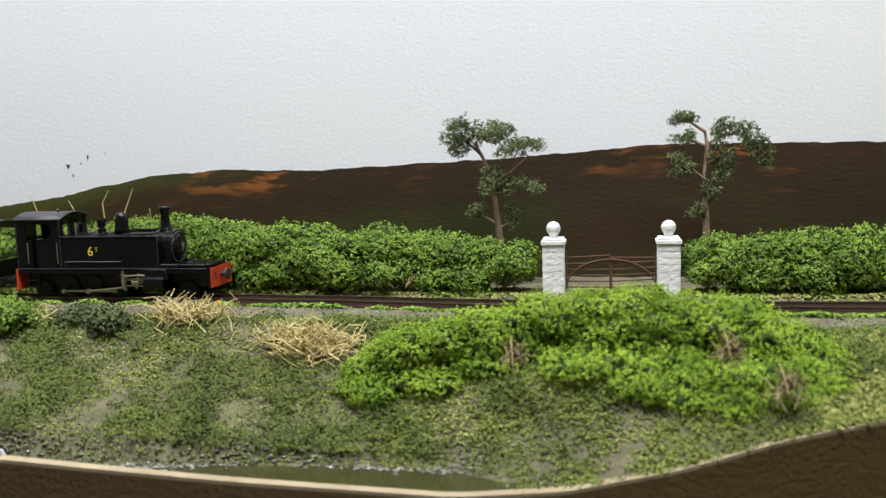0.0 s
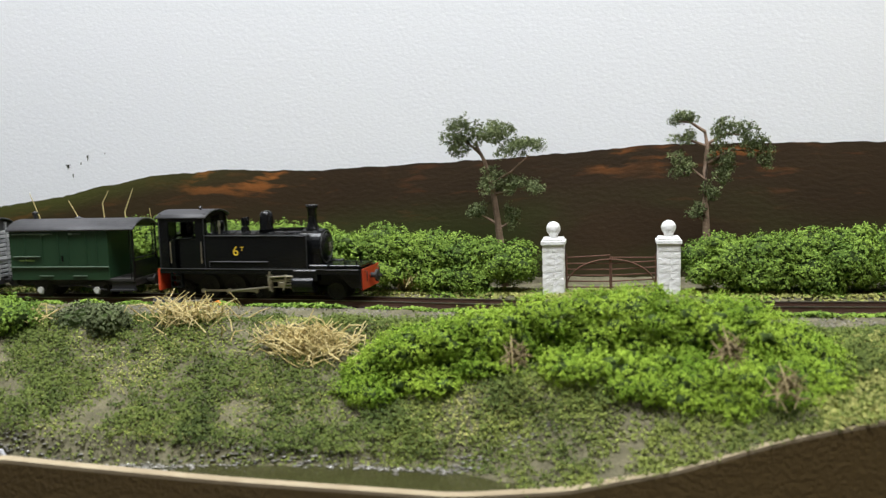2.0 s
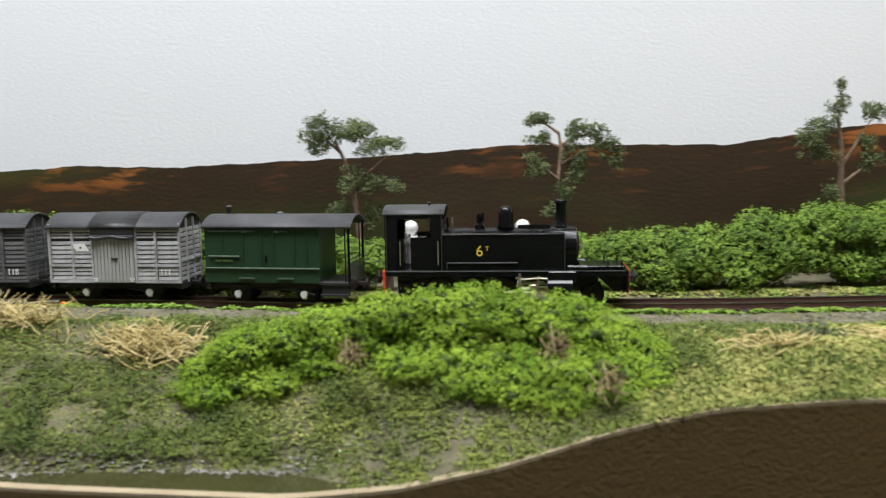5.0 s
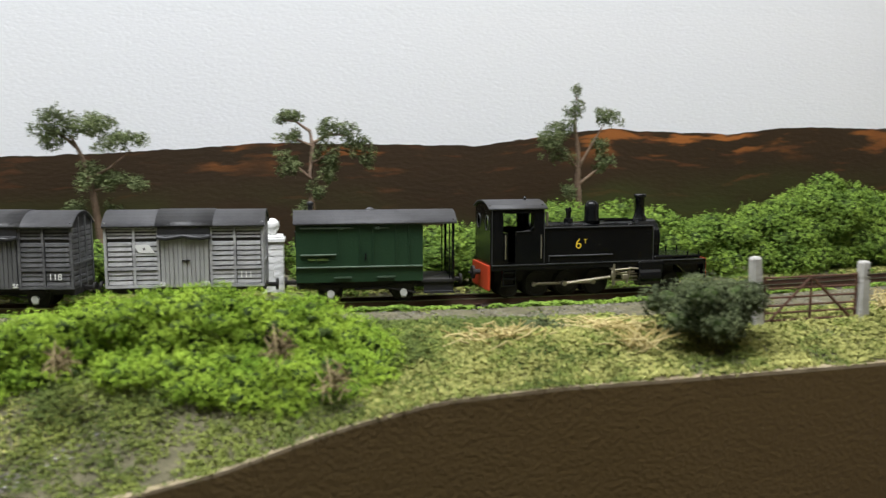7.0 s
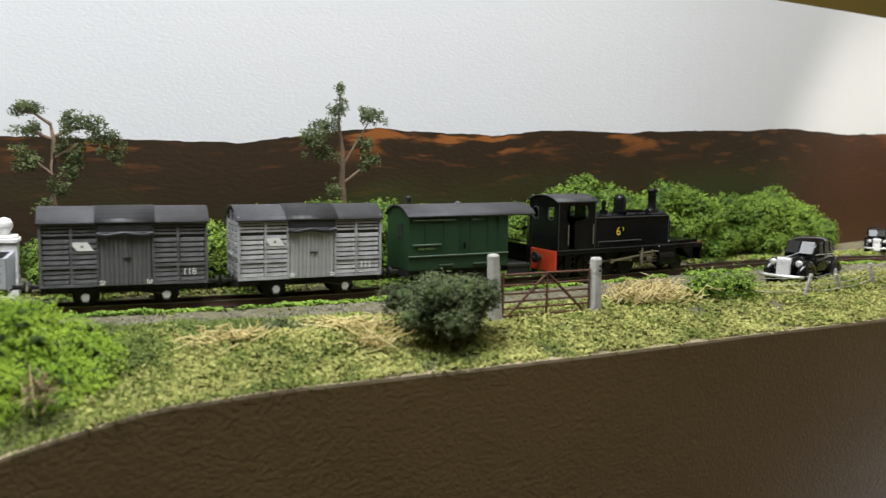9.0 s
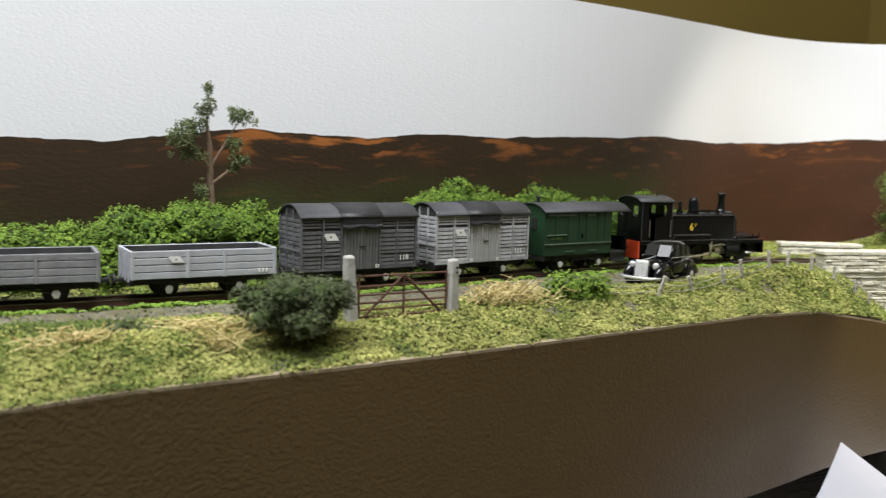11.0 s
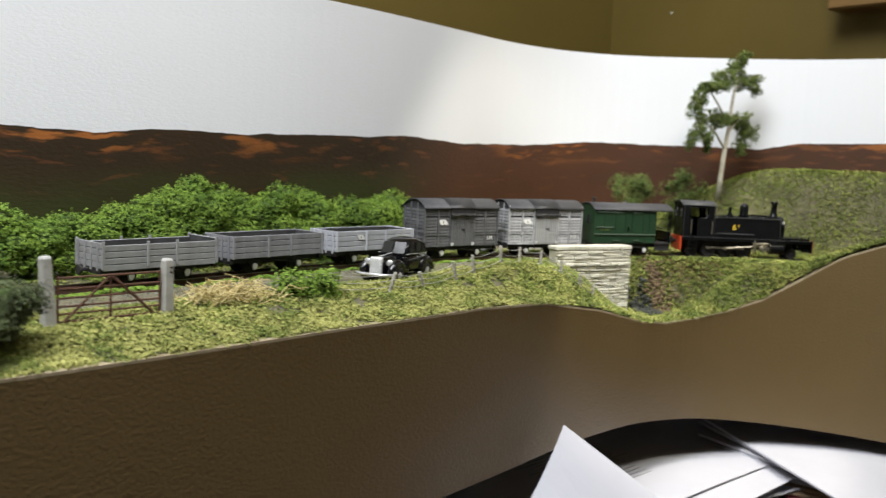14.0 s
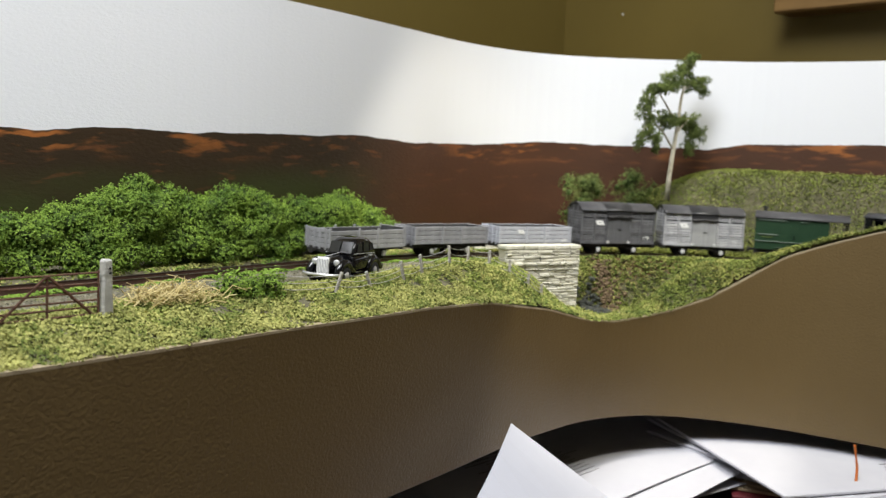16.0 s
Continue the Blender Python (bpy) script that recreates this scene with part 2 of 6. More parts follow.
def prism(bm, outline, y0, y1):
    """Outline of (x, z) pushed from y0 to y1."""
    a = [bm.verts.new((x, y0, z)) for x, z in outline]
    b = [bm.verts.new((x, y1, z)) for x, z in outline]
    n = len(outline)
    bm.faces.new(a)
    bm.faces.new(b[::-1])
    for k in range(n):
        bm.faces.new((a[k], b[k], b[(k + 1) % n], a[(k + 1) % n]))
    bmesh.ops.recalc_face_normals(bm, faces=bm.faces[:])


def text_part(name, body, size, m, material, parent):
    cu = bpy.data.curves.new(name, "FONT")
    cu.body, cu.size, cu.align_x, cu.align_y, cu.extrude = body, size, "CENTER", "CENTER", 0.00008
    tmp = new("tmp", cu)
    me = bpy.data.meshes.new_from_object(tmp.evaluated_get(bpy.context.evaluated_depsgraph_get()))
    bpy.data.objects.remove(tmp)
    me.materials.clear()
    me.materials.append(material)
    ob = new(name, me)
    ob.parent = parent
    ob.matrix_basis = m
    return ob


def smooth_line(pts, n=16):
    P = [np.array(p, float) for p in pts]
    P = [2 * P[0] - P[1]] + P + [2 * P[-1] - P[-2]]
    out = []
    for a, b, c, e in zip(P[:-3], P[1:-2], P[2:-1], P[3:]):
        for k in range(n):
            f = k / n
            out.append(b + 0.5 * f * (c - a + f * (2 * a - 5 * b + 4 * c - e + f * (3 * (b - c) + e - a))))
    out.append(P[-2])
    return np.array(out)


def arc_of(line):
    return np.concatenate([[0], np.cumsum(np.linalg.norm(np.diff(line, axis=0), axis=1))])


def offset_line(line, o):
    g = np.gradient(line, axis=0)
    g /= np.linalg.norm(g, axis=1)[:, None]
    return line + o * np.stack([g[:, 1], -g[:, 0]], 1)


# ---------------------------------------------------------------- plan: backscene, track, front edge
BACK = smooth_line([(-1.2, .485), (-.3, .493), (0, .497), (.2, .503), (.35, .513), (.45, .53), (.55, .556), (.63, .577), (.70, .578), (.76, .552), (.82, .49), (.87, .42), (.90, .33), (.92, .2), (.93, 0), (.93, -.3)])
TRACK = smooth_line([(-1.0, .40), (-.6, .412), (-.37, .4165), (-.28, .4185), (-.19, .416), (-.1, .4085), (-.01, .4075), (.08, .4105), (.17, .4205), (.26, .437), (.35, .4575), (.44, .4735), (.53, .4755), (.62, .4614), (.70, .435), (.765, .395), (.81, .34), (.832, .275), (.838, .2), (.84, 0), (.84, -.3)], 24)
FRONT = smooth_line([(-1.0, .225), (-.4, .228), (-.25, .235), (-.1, .252), (.017, .269), (.12, .278), (.24, .293), (.34, .31), (.43, .33), (.52, .355), (.60, .375), (.67, .375), (.73, .345), (.775, .29), (.80, .2), (.81, 0), (.81, -.3)])
S_BACK, S_TRACK, S_FRONT = arc_of(BACK), arc_of(TRACK), arc_of(FRONT)
HUB = np.array((.15, -.25))


def polar(line):
    d = line - HUB
    az = np.arctan2(d[:, 0], d[:, 1])
    return az, np.hypot(d[:, 0], d[:, 1])


AZ_B, R_B = polar(BACK)
AZ_T, R_T = polar(TRACK)
AZ_F, R_F = polar(FRONT)
# height of the shaped front edge along its length
EDGE_S = [0, .45, .766, .84, .915, .95, .985, 1.02, 1.052, 1.094, 1.2, 1.3, 1.40, 1.46, 1.535, 1.60, 1.635, 1.67, 1.70, 1.728, 1.75, 1.787, 1.82, 1.853, 1.9, 2.0, 2.3]
EDGE_Z = [-.012, -.016, -.023, -.0295, -.0347, -.033, -.0265, -.0163, -.0095, -.007, -.006, -.0048, -.0055, -.0088, -.0215, -.037, -.0412, -.0402, -.0355, -.0265, -.014, .0096, .0228, .0345, .043, .046, .046]


def edge_z(s):
    return np.interp(s, EDGE_S, EDGE_Z)


def sstep(a, b, x):
    t = np.clip((x - a) / (b - a), 0, 1)
    return t * t * (3 - 2 * t)


def ground_z(x, y):
    """Height of the scenery at a place of the plan (arrays or numbers)."""
    x, y = np.asarray(x, float), np.asarray(y, float)
    d0, d1 = x - HUB[0], y - HUB[1]
    az, r = np.arctan2(d0, d1), np.hypot(d0, d1)
    rf, rt, rb = np.interp(az, AZ_F, R_F), np.interp(az, AZ_T, R_T), np.interp(az, AZ_B, R_B)
    s = np.interp(az, AZ_F, S_FRONT)
    ze = edge_z(s) - 0.001
    v = np.clip((r - rf) / (rt - 0.024 - rf), 0, 1)
    d = r - rt
    base = -0.001 - 0.0048 * (1 - sstep(.017, .024, np.abs(d)))
    # the left bank falls in a rounded slope; elsewhere the ground runs nearly level
    left = 1 - sstep(.98, 1.12, s)
    stream = sstep(.2, .5, s) * (1 - sstep(.90, .96, s))
    ease = left * np.clip((v - 0.02 - 0.14 * stream) / (0.53 - 0.10 * stream), 0, 1) + (1 - left) * sstep(0.0, 0.5, v)
    ravine = sstep(1.50, 1.58, s) * (1 - sstep(1.66, 1.74, s))
    ease = ease * (1 - ravine) + ravine * sstep(0.62, 1.0, v)
    ze2 = ze - stream * (1 - sstep(.14, .20, v)) * (ze + 0.038)
    z = ze2 + (base - ze2) * ease
    # low crest between lane and slope, mound under the big bush
    z = z + 0.004 * np.exp(-((v - 0.62) / 0.14) ** 2) * (left * 0.9)
    z = z + 0.0048 * np.exp(-((v - 0.32) / 0.2) ** 2) * (1 - left) * (1 - sstep(1.38, 1.46, s))
    z = z + 0.010 * np.exp(-(((x - .47) / .05) ** 2 + ((y - .372) / .018) ** 2))
    z = z + 0.010 * np.exp(-(((x + .045) / .055) ** 2 + ((y - .297) / .017) ** 2))
    z = z + 0.0085 * sstep(1.66, 1.80, s) * np.exp(-((v - 0.2) / 0.17) ** 2)
    # grass bank behind the line at the corner
    w = np.clip((r - rt - 0.03) / np.maximum(rb - rt - 0.04, 0.02), 0, 1)
    bank = sstep(.60, .80, az)
    z = z + bank * 0.076 * sstep(0, 1, w)
    return z


# ---------------------------------------------------------------- motion of the train: place of its tank number along the line
RUN_T = [0, .5, 1, 1.5, 2, 2.5, 3, 3.2, 5.3, 5.5, 6, 6.5, 7, 7.5, 8, 8.5, 9, 11.5, 12, 12.5, 13, 13.5, 14, 14.5, 15, 15.5, 16]
RUN_S = [.6912, .7091, .7296, .7482, .7741, .7990, .8309, .8441, .9885, 1.0045, 1.0455, 1.087, 1.130, 1.170, 1.213, 1.2545, 1.297, 1.5164, 1.5662, 1.6145, 1.6649, 1.7099, 1.7564, 1.8038, 1.853, 1.9018, 1.9543]


def run_s(t):
    return float(np.interp(t, RUN_T, RUN_S))


def on_track(s, half=0.02):
    """Pose of a vehicle whose middle stands at arc s, on two axles."""
    a = [np.interp(s - half, S_TRACK, TRACK[:, k]) for k in (0, 1)]
    b = [np.interp(s + half, S_TRACK, TRACK[:, k]) for k in (0, 1)]
    return pose((a[0] + b[0]) / 2, (a[1] + b[1]) / 2, 0, 0, 0, math.degrees(math.atan2(b[1] - a[1], b[0] - a[0])))

# ---------------------------------------------------------------- room
def slab(name, x0, x1, y0, y1, z0, z1, material, label, category):
    bm = B()
    box(bm, (x0 + x1) / 2, (y0 + y1) / 2, (z0 + z1) / 2, x1 - x0, y1 - y0, z1 - z0)
    return single(name, bm, material, label, category, kind="structure")


slab("floor", -1.9, 1.2, -1.9, .85, -.95, -.90, M_CARPET, "dark carpeted floor of the layout room", "floor")
slab("ceiling", -1.9, 1.2, -1.9, .85, 1.15, 1.20, M_CEIL, "white painted room ceiling", "ceiling")
slab("wall_north", -1.9, 1.2, .775, .825, -.90, 1.15, M_ROOMWALL, "olive brown painted room wall behind the backscene", "wall")
slab("wall_east", .975, 1.025, -1.9, .775, -.90, 1.15, M_ROOMWALL, "olive brown painted room wall at the corner", "wall")
slab("wall_south", -1.9, 1.2, -1.95, -1.9, -.90, 1.15, M_CEIL, "pale painted room wall", "wall")
slab("wall_west", -1.95, -1.9, -1.9, .775, -.90, 1.15, M_CEIL, "pale painted room wall", "wall")


def ribbon(bm, line, z0s, z1s, thick, sub=1):
    """An upright curved board over a plan line; thick is measured away from the viewer."""
    back = offset_line(line, -thick)
    va = []
    for (x, y), (u, w), a, b in zip(line, back, z0s, z1s):
        va.append([bm.verts.new(c) for c in ((x, y, a), (x, y, b), (u, w, b), (u, w, a))])
    for p, q in zip(va[:-1], va[1:]):
        for k in range(4):
            bm.faces.new((p[k], q[k], q[(k + 1) % 4], p[(k + 1) % 4]))
    bm.faces.new(va[0])
    bm.faces.new(va[-1][::-1])
    bmesh.ops.recalc_face_normals(bm, faces=bm.faces[:])


def resample(line, s0, s1, step):
    s = arc_of(line)
    q = np.arange(s0, s1, step)
    return q, np.stack([np.interp(q, s, line[:, 0]), np.interp(q, s, line[:, 1])], 1)


# white backscene board that bends round the corner
q, ln = resample(BACK, 0.0, S_BACK[-1], .012)
bm = B()
ribbon(bm, ln, np.full(len(q), -.30), np.full(len(q), .1765), .004)
single("backdrop_sky", bm, M_SKY, "white textured backscene board bent round the corner", "backdrop", kind="structure", smooth=False)

# painted moor on it: brown hill with an uneven top edge
HILL_S = [0, .5, .771, .812, .844, .879, .919, .986, 1.041, 1.078, 1.12, 1.151, 1.178, 1.22, 1.252, 1.297, 1.322, 1.376, 1.393, 1.45, 1.496, 1.54, 1.581, 1.663, 1.696, 1.772, 1.867, 1.944, 1.99, 2.10, 2.138, 2.25, 2.7]
HILL_Z = [.03, .036, .0446, .0494, .0559, .0612, .0641, .0626, .0646, .0659, .0683, .070, .0722, .0716, .0714, .0704, .0739, .0805, .079, .0774, .0818, .0805, .0828, .0849, .0870, .084, .0862, .0929, .0925, .0929, .0996, .1027, .103]


def painted_hill():
    q, ln = resample(offset_line(BACK, .0007), 0.01, S_BACK[-1] - .02, .0025)
    top = np.interp(q, HILL_S, HILL_Z)
    rag = np.array([noise.noise((s * 60, 0.3, 0)) * .0008 + noise.noise((s * 260, 1.3, 0)) * .0007 for s in q])
    top = top + rag
    verts, faces, uvs = [], [], []
    fr = np.array([0, .04, .12, .3, .6, 1])
    for (x, y), s, t in zip(ln, q, top):
        for f in fr:
            verts.append((x, y, t - f * (t + .05)))
            uvs.append((s, f * (t + .05)))
    n = len(fr)
    for i in range(len(q) - 1):
        for k in range(n - 1):
            a = i * n + k
            faces.append((a, a + 1, a + n + 1, a + n))
    me = bpy.data.meshes.new("backdrop_hill")
    me.from_pydata(verts, [], faces)
    uv = me.uv_layers.new(name="paint")
    for lp in me.loops:
        uv.data[lp.index].uv = uvs[lp.vertex_index]
    m = bpy.data.materials.new("painted_moor")
    m.use_nodes = True
    N, L = m.node_tree.nodes, m.node_tree.links
    bsdf = N["Principled BSDF"]
    bsdf.inputs["Roughness"].default_value = 0.5
    bsdf.inputs["Specular IOR Level"].default_value = 0.35
    tc = N.new("ShaderNodeTexCoord")

    def nz(scale, sx, sy, detail=5):
        mp = N.new("ShaderNodeMapping")
        mp.inputs["Scale"].default_value = (sx, sy, 1)
        L.new(tc.outputs["UV"], mp.inputs[0])
        t = N.new("ShaderNodeTexNoise")
        t.inputs["Scale"].default_value = scale
        t.inputs["Detail"].default_value = detail
        L.new(mp.outputs[0], t.inputs["Vector"])
        return t.outputs["Fac"]

    def mix(fac, a, b):
        x = N.new("ShaderNodeMix")
        x.data_type = "RGBA"
        L.new(fac, x.inputs["Factor"])
        for v, sock in ((a, "A"), (b, "B")):
            if isinstance(v, tuple):
                x.inputs[sock].default_value = (*v, 1)
            else:
                L.new(v, x.inputs[sock])
        return x.outputs["Result"]

    def band(v, lo, hi, o0=0.0, o1=1.0):
        r = N.new("ShaderNodeMapRange")
        r.interpolation_type = "SMOOTHSTEP"
        L.new(v, r.inputs["Value"])
        for k, val in zip(("From Min", "From Max", "To Min", "To Max"), (lo, hi, o0, o1)):
            r.inputs[k].default_value = val
        return r.outputs["Result"]

    def mul(a, b):
        x = N.new("ShaderNodeMath")
        x.operation = "MULTIPLY"
        L.new(a, x.inputs[0])
        L.new(b, x.inputs[1])
        return x.outputs[0]

    sep = N.new("ShaderNodeSeparateXYZ")
    L.new(tc.outputs["UV"], sep.inputs[0])
    s_, v_ = sep.outputs["X"], sep.outputs["Y"]
    col = mix(nz(9, 1, 3), (0.026, 0.017, 0.008), (0.046, 0.026, 0.012))
    # redder paint towards the corner
    col = mix(band(s_, 1.66, 1.80, 0, .5), col, mix(nz(14, 1, 2.5), (0.060, 0.022, 0.012), (0.13, 0.046, 0.022)))
    # green brushed low on the hill
    col = mix(mul(band(nz(5, 1, 2.5), .42, .60), mul(band(v_, .015, .04), band(s_, 1.62, 1.75, .8, 0))), col, (0.040, 0.050, 0.012))
    # orange strokes along the crest
    stroke = mul(band(nz(26, 1, 5), .52, .62), band(v_, .002, .022, 1, 0))
    col = mix(mul(stroke, band(nz(6, 1, .2), .44, .58)), col, (0.36, 0.125, 0.03))
    streak = mul(band(nz(34, 1, 6, 6), .58, .68, 0, .55), band(v_, .012, .05, 1, .1))
    col = mix(mul(streak, band(s_, 1.05, 1.8, .35, 1)), col, (0.20, 0.07, 0.025))
    # green crest at the far left
    col = mix(mul(band(s_, .80, 1.0, .8, 0), band(v_, .0, .014, 1, .1)), col, (0.075, 0.085, 0.018))
    L.new(col, bsdf.inputs["Base Color"])
    bp = N.new("ShaderNodeBump")
    bp.inputs["Strength"].default_value = .38
    bp.inputs["Distance"].default_value = .0006
    L.new(nz(230, 1, 2.2), bp.inputs["Height"])
    L.new(bp.outputs["Normal"], bsdf.inputs["Normal"])
    me.materials.append(m)
    ob = new("backdrop_hill", me)
    tagged(ob, "dark brown moorland hill painted on the backscene", "backdrop", kind="structure")


painted_hill()

# small flecks of dark paint on the sky
M_FLECK = mat("green_black_fleck", (.05, .06, .045), (.12, .13, .10), 300, .8)
for x, z, w, h in ((-.3640, .0740, .0012, .0038), (-.3780, .0690, .0030, .0012), (-.3520, .0765, .0012, .0010), (-.3750, .0630, .0008, .0030), (-.3690, .0705, .0016, .0010)):
    y = float(np.interp(x, BACK[:200, 0], BACK[:200, 1])) - .0004
    bm = B()
    ring = [bm.verts.new((x + w * .5 * math.cos(a) * (1 + .4 * math.sin(3 * a)), y, z + h * .5 * math.sin(a) + w * .3 * math.cos(2 * a))) for a in np.linspace(0, 2 * math.pi, 13)[:-1]]
    bm.faces.new(ring)
    single("backdrop_fleck", bm, M_FLECK, "fleck of dark paint on the white backscene", "backdrop", kind="structure")

# shaped front board with its pale sawn edge
q, ln = resample(FRONT, 0.0, S_FRONT[-1], .008)
low = -.30 + .1985 * sstep(1.29, 1.345, q) - .03 * sstep(1.45, 1.85, q)
bm = B()
ribbon(bm, ln, low, edge_z(q) - .0012, .006)
single("fascia", bm, M_FASCIA, "dark brown painted fascia board with a wavy top", "fascia", kind="structure")
bm = B()
ribbon(bm, ln + 0, edge_z(q) - .0012, edge_z(q) + .0000, .0040)
single("trim", bm, M_EDGE, "bare pale sawn edge along the fascia top", "trim", kind="structure")


# ---------------------------------------------------------------- ground sheet
def ground():
    az = np.linspace(AZ_F[2], min(AZ_F[-2], 1.60), 620)
    vv = np.concatenate([np.linspace(0, 1, 46)])
    rf, rb = np.interp(az, AZ_F, R_F) + .004, np.interp(az, AZ_B, R_B) + .001
    R = rf[:, None] + (rb - rf)[:, None] * vv[None, :]
    X, Y = HUB[0] + R * np.sin(az)[:, None], HUB[1] + R * np.cos(az)[:, None]
    Z = ground_z(X, Y)
    verts = []
    for x, y, z in zip(X.ravel(), Y.ravel(), Z.ravel()):
        verts.append((x, y, z + noise.noise((x * 70, y * 70, 0)) * .0009 + noise.noise((x * 350, y * 350, 2)) * .0004))
    n = len(vv)
    faces = [(i * n + k, i * n + k + 1, (i + 1) * n + k + 1, (i + 1) * n + k) for i in range(len(az) - 1) for k in range(n - 1)]
    me = bpy.data.meshes.new("ground")
    me.from_pydata(verts, [], faces)
    me.materials.append(M_SOIL)
    for p in me.polygons:
        p.use_smooth = True
    tagged(new("ground", me), "grey brown gravelly model landscape ground", "ground", kind="structure")


ground()

# ---------------------------------------------------------------- foliage


def leaves(name, P, Nn, size, material, parent=None, squash=0.6, spread=0.85):
    """Many small folded leaves at points P, roughly facing Nn, as one mesh."""
    n = len(P)
    rng = np.random
    d = Nn + rng.normal(0, spread, (n, 3))
    d /= np.linalg.norm(d, axis=1)[:, None] + 1e-9
    a = np.cross(d, rng.normal(0, 1, (n, 3)))
    a /= np.linalg.norm(a, axis=1)[:, None] + 1e-9
    b = np.cross(d, a)
    sz = size * rng.uniform(.6, 1.35, n)[:, None]
    a, b = a * sz, b * sz * squash
    V = np.stack([P - a, P - b + d * sz * .2, P + a, P + b + d * sz * .2], 1).reshape(-1, 3)
    me = bpy.data.meshes.new(name)
    me.vertices.add(4 * n)
    me.vertices.foreach_set("co", V.ravel())
    me.loops.add(4 * n)
    me.loops.foreach_set("vertex_index", np.arange(4 * n))
    me.polygons.add(n)
    me.polygons.foreach_set("loop_start", np.arange(n) * 4)
    me.update(calc_edges=True)
    me.materials.append(material)
    ob = new(name, me)
    ob.parent = parent
    return ob


def blob_points(blobs, density, seed, inside=.82, lump=.16):
    """Points on the skin of overlapping ellipsoids (centre, radii); those deep in another are dropped."""
    rng = np.random.RandomState(seed)
    PP, NN = [], []
    C = np.array([b[0] for b in blobs])
    Rr = np.array([b[1] for b in blobs])
    for c, r in zip(C, Rr):
        area = 4 * math.pi * ((r[0] * r[1]) ** 1.6 / 3 + (r[0] * r[2]) ** 1.6 / 3 + (r[1] * r[2]) ** 1.6 / 3) ** (1 / 1.6)
        n = max(4, int(area * density))
        u = rng.normal(0, 1, (n, 3))
        u /= np.linalg.norm(u, axis=1)[:, None]
        p = c + u * r * (1 + rng.normal(0, lump, (n, 1)).clip(-.3, .3))
        keep = np.ones(n, bool)
        near = np.where(np.linalg.norm(C - c, axis=1) < Rr.max() + r.max())[0]
        for j in near:
            if not np.array_equal(C[j], c):
                keep &= (((p - C[j]) / Rr[j]) ** 2).sum(1) > inside ** 2
        PP.append(p[keep])
        nn = u / r
        NN.append((nn / np.linalg.norm(nn, axis=1)[:, None])[keep])
    return np.concatenate(PP), np.concatenate(NN)


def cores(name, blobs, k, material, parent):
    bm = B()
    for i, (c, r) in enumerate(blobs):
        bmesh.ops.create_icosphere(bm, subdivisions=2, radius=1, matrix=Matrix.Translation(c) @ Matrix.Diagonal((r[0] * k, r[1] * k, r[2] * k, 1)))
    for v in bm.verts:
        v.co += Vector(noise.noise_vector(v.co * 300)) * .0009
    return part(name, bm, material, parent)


def puffs(P, Nn, each, out, wide, seed):
    """Each point becomes a little sprig: leaves strewn about it and outward along its normal."""
    rng = np.random.RandomState(seed)
    n = len(P)
    tip = Nn + rng.normal(0, .45, (n, 3)) + np.array((0, 0, .25))
    tip /= np.linalg.norm(tip, axis=1)[:, None]
    reach = out * rng.uniform(.15, 1.0, (n, 1)) ** 1.5
    PP, NN = [], []
    for k in range(each):
        f = (k + rng.uniform(0, 1, (n, 1))) / each
        PP.append(P + tip * reach * f + rng.normal(0, wide, (n, 3)) * (1.15 - .6 * f))
        NN.append(Nn * .6 + tip * .4)
    return np.concatenate(PP), np.concatenate(NN)


def shrub(name, label, category, blobs, leaf, density, material, seed, core=.8, group="", floor=True, out=.0022, wide=.00055, each=6, gaps=()):
    ob = thing(name, label, category, group)
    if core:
        # fill mass, painted dark for the shade between the leaves
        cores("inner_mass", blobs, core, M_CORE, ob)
    P, Nn = blob_points(blobs, density / each, seed)
    k = Nn[:, 1] < .55
    P, Nn = P[k], Nn[k]
    P, Nn = puffs(P, Nn, each, out, wide, seed)
    if floor:
        k = P[:, 2] > ground_z(P[:, 0], P[:, 1]) - .0005
        P, Nn = P[k], Nn[k]
    for g in gaps:
        k = np.linalg.norm((P - np.array(g[:3])) * (1, .6, 1), axis=1) > g[3] * np.random.RandomState(seed).uniform(.6, 1.15, len(P))
        P, Nn = P[k], Nn[k]
        rng = random.Random(seed)
        bm = B()
        for _ in range(45):
            c = Vector(g[:3]) + Vector([rng.gauss(0, g[3] * .5) for _ in range(3)])
            d = Vector([rng.uniform(-1, 1) for _ in range(3)]) * .0045
            tube(bm, [c - d, c + Vector((0, -.0008, .0006)), c + d], [.00022, .00028, .00014], 4)
        part("twig_tangle", bm, M_TWIG, ob, "dry brown twigs showing between the leaves")
    np.random.seed(seed)
    leaves("foliage", P, Nn + np.array((0, -.15, .35)), leaf, material, ob, .6, .5)
    return ob


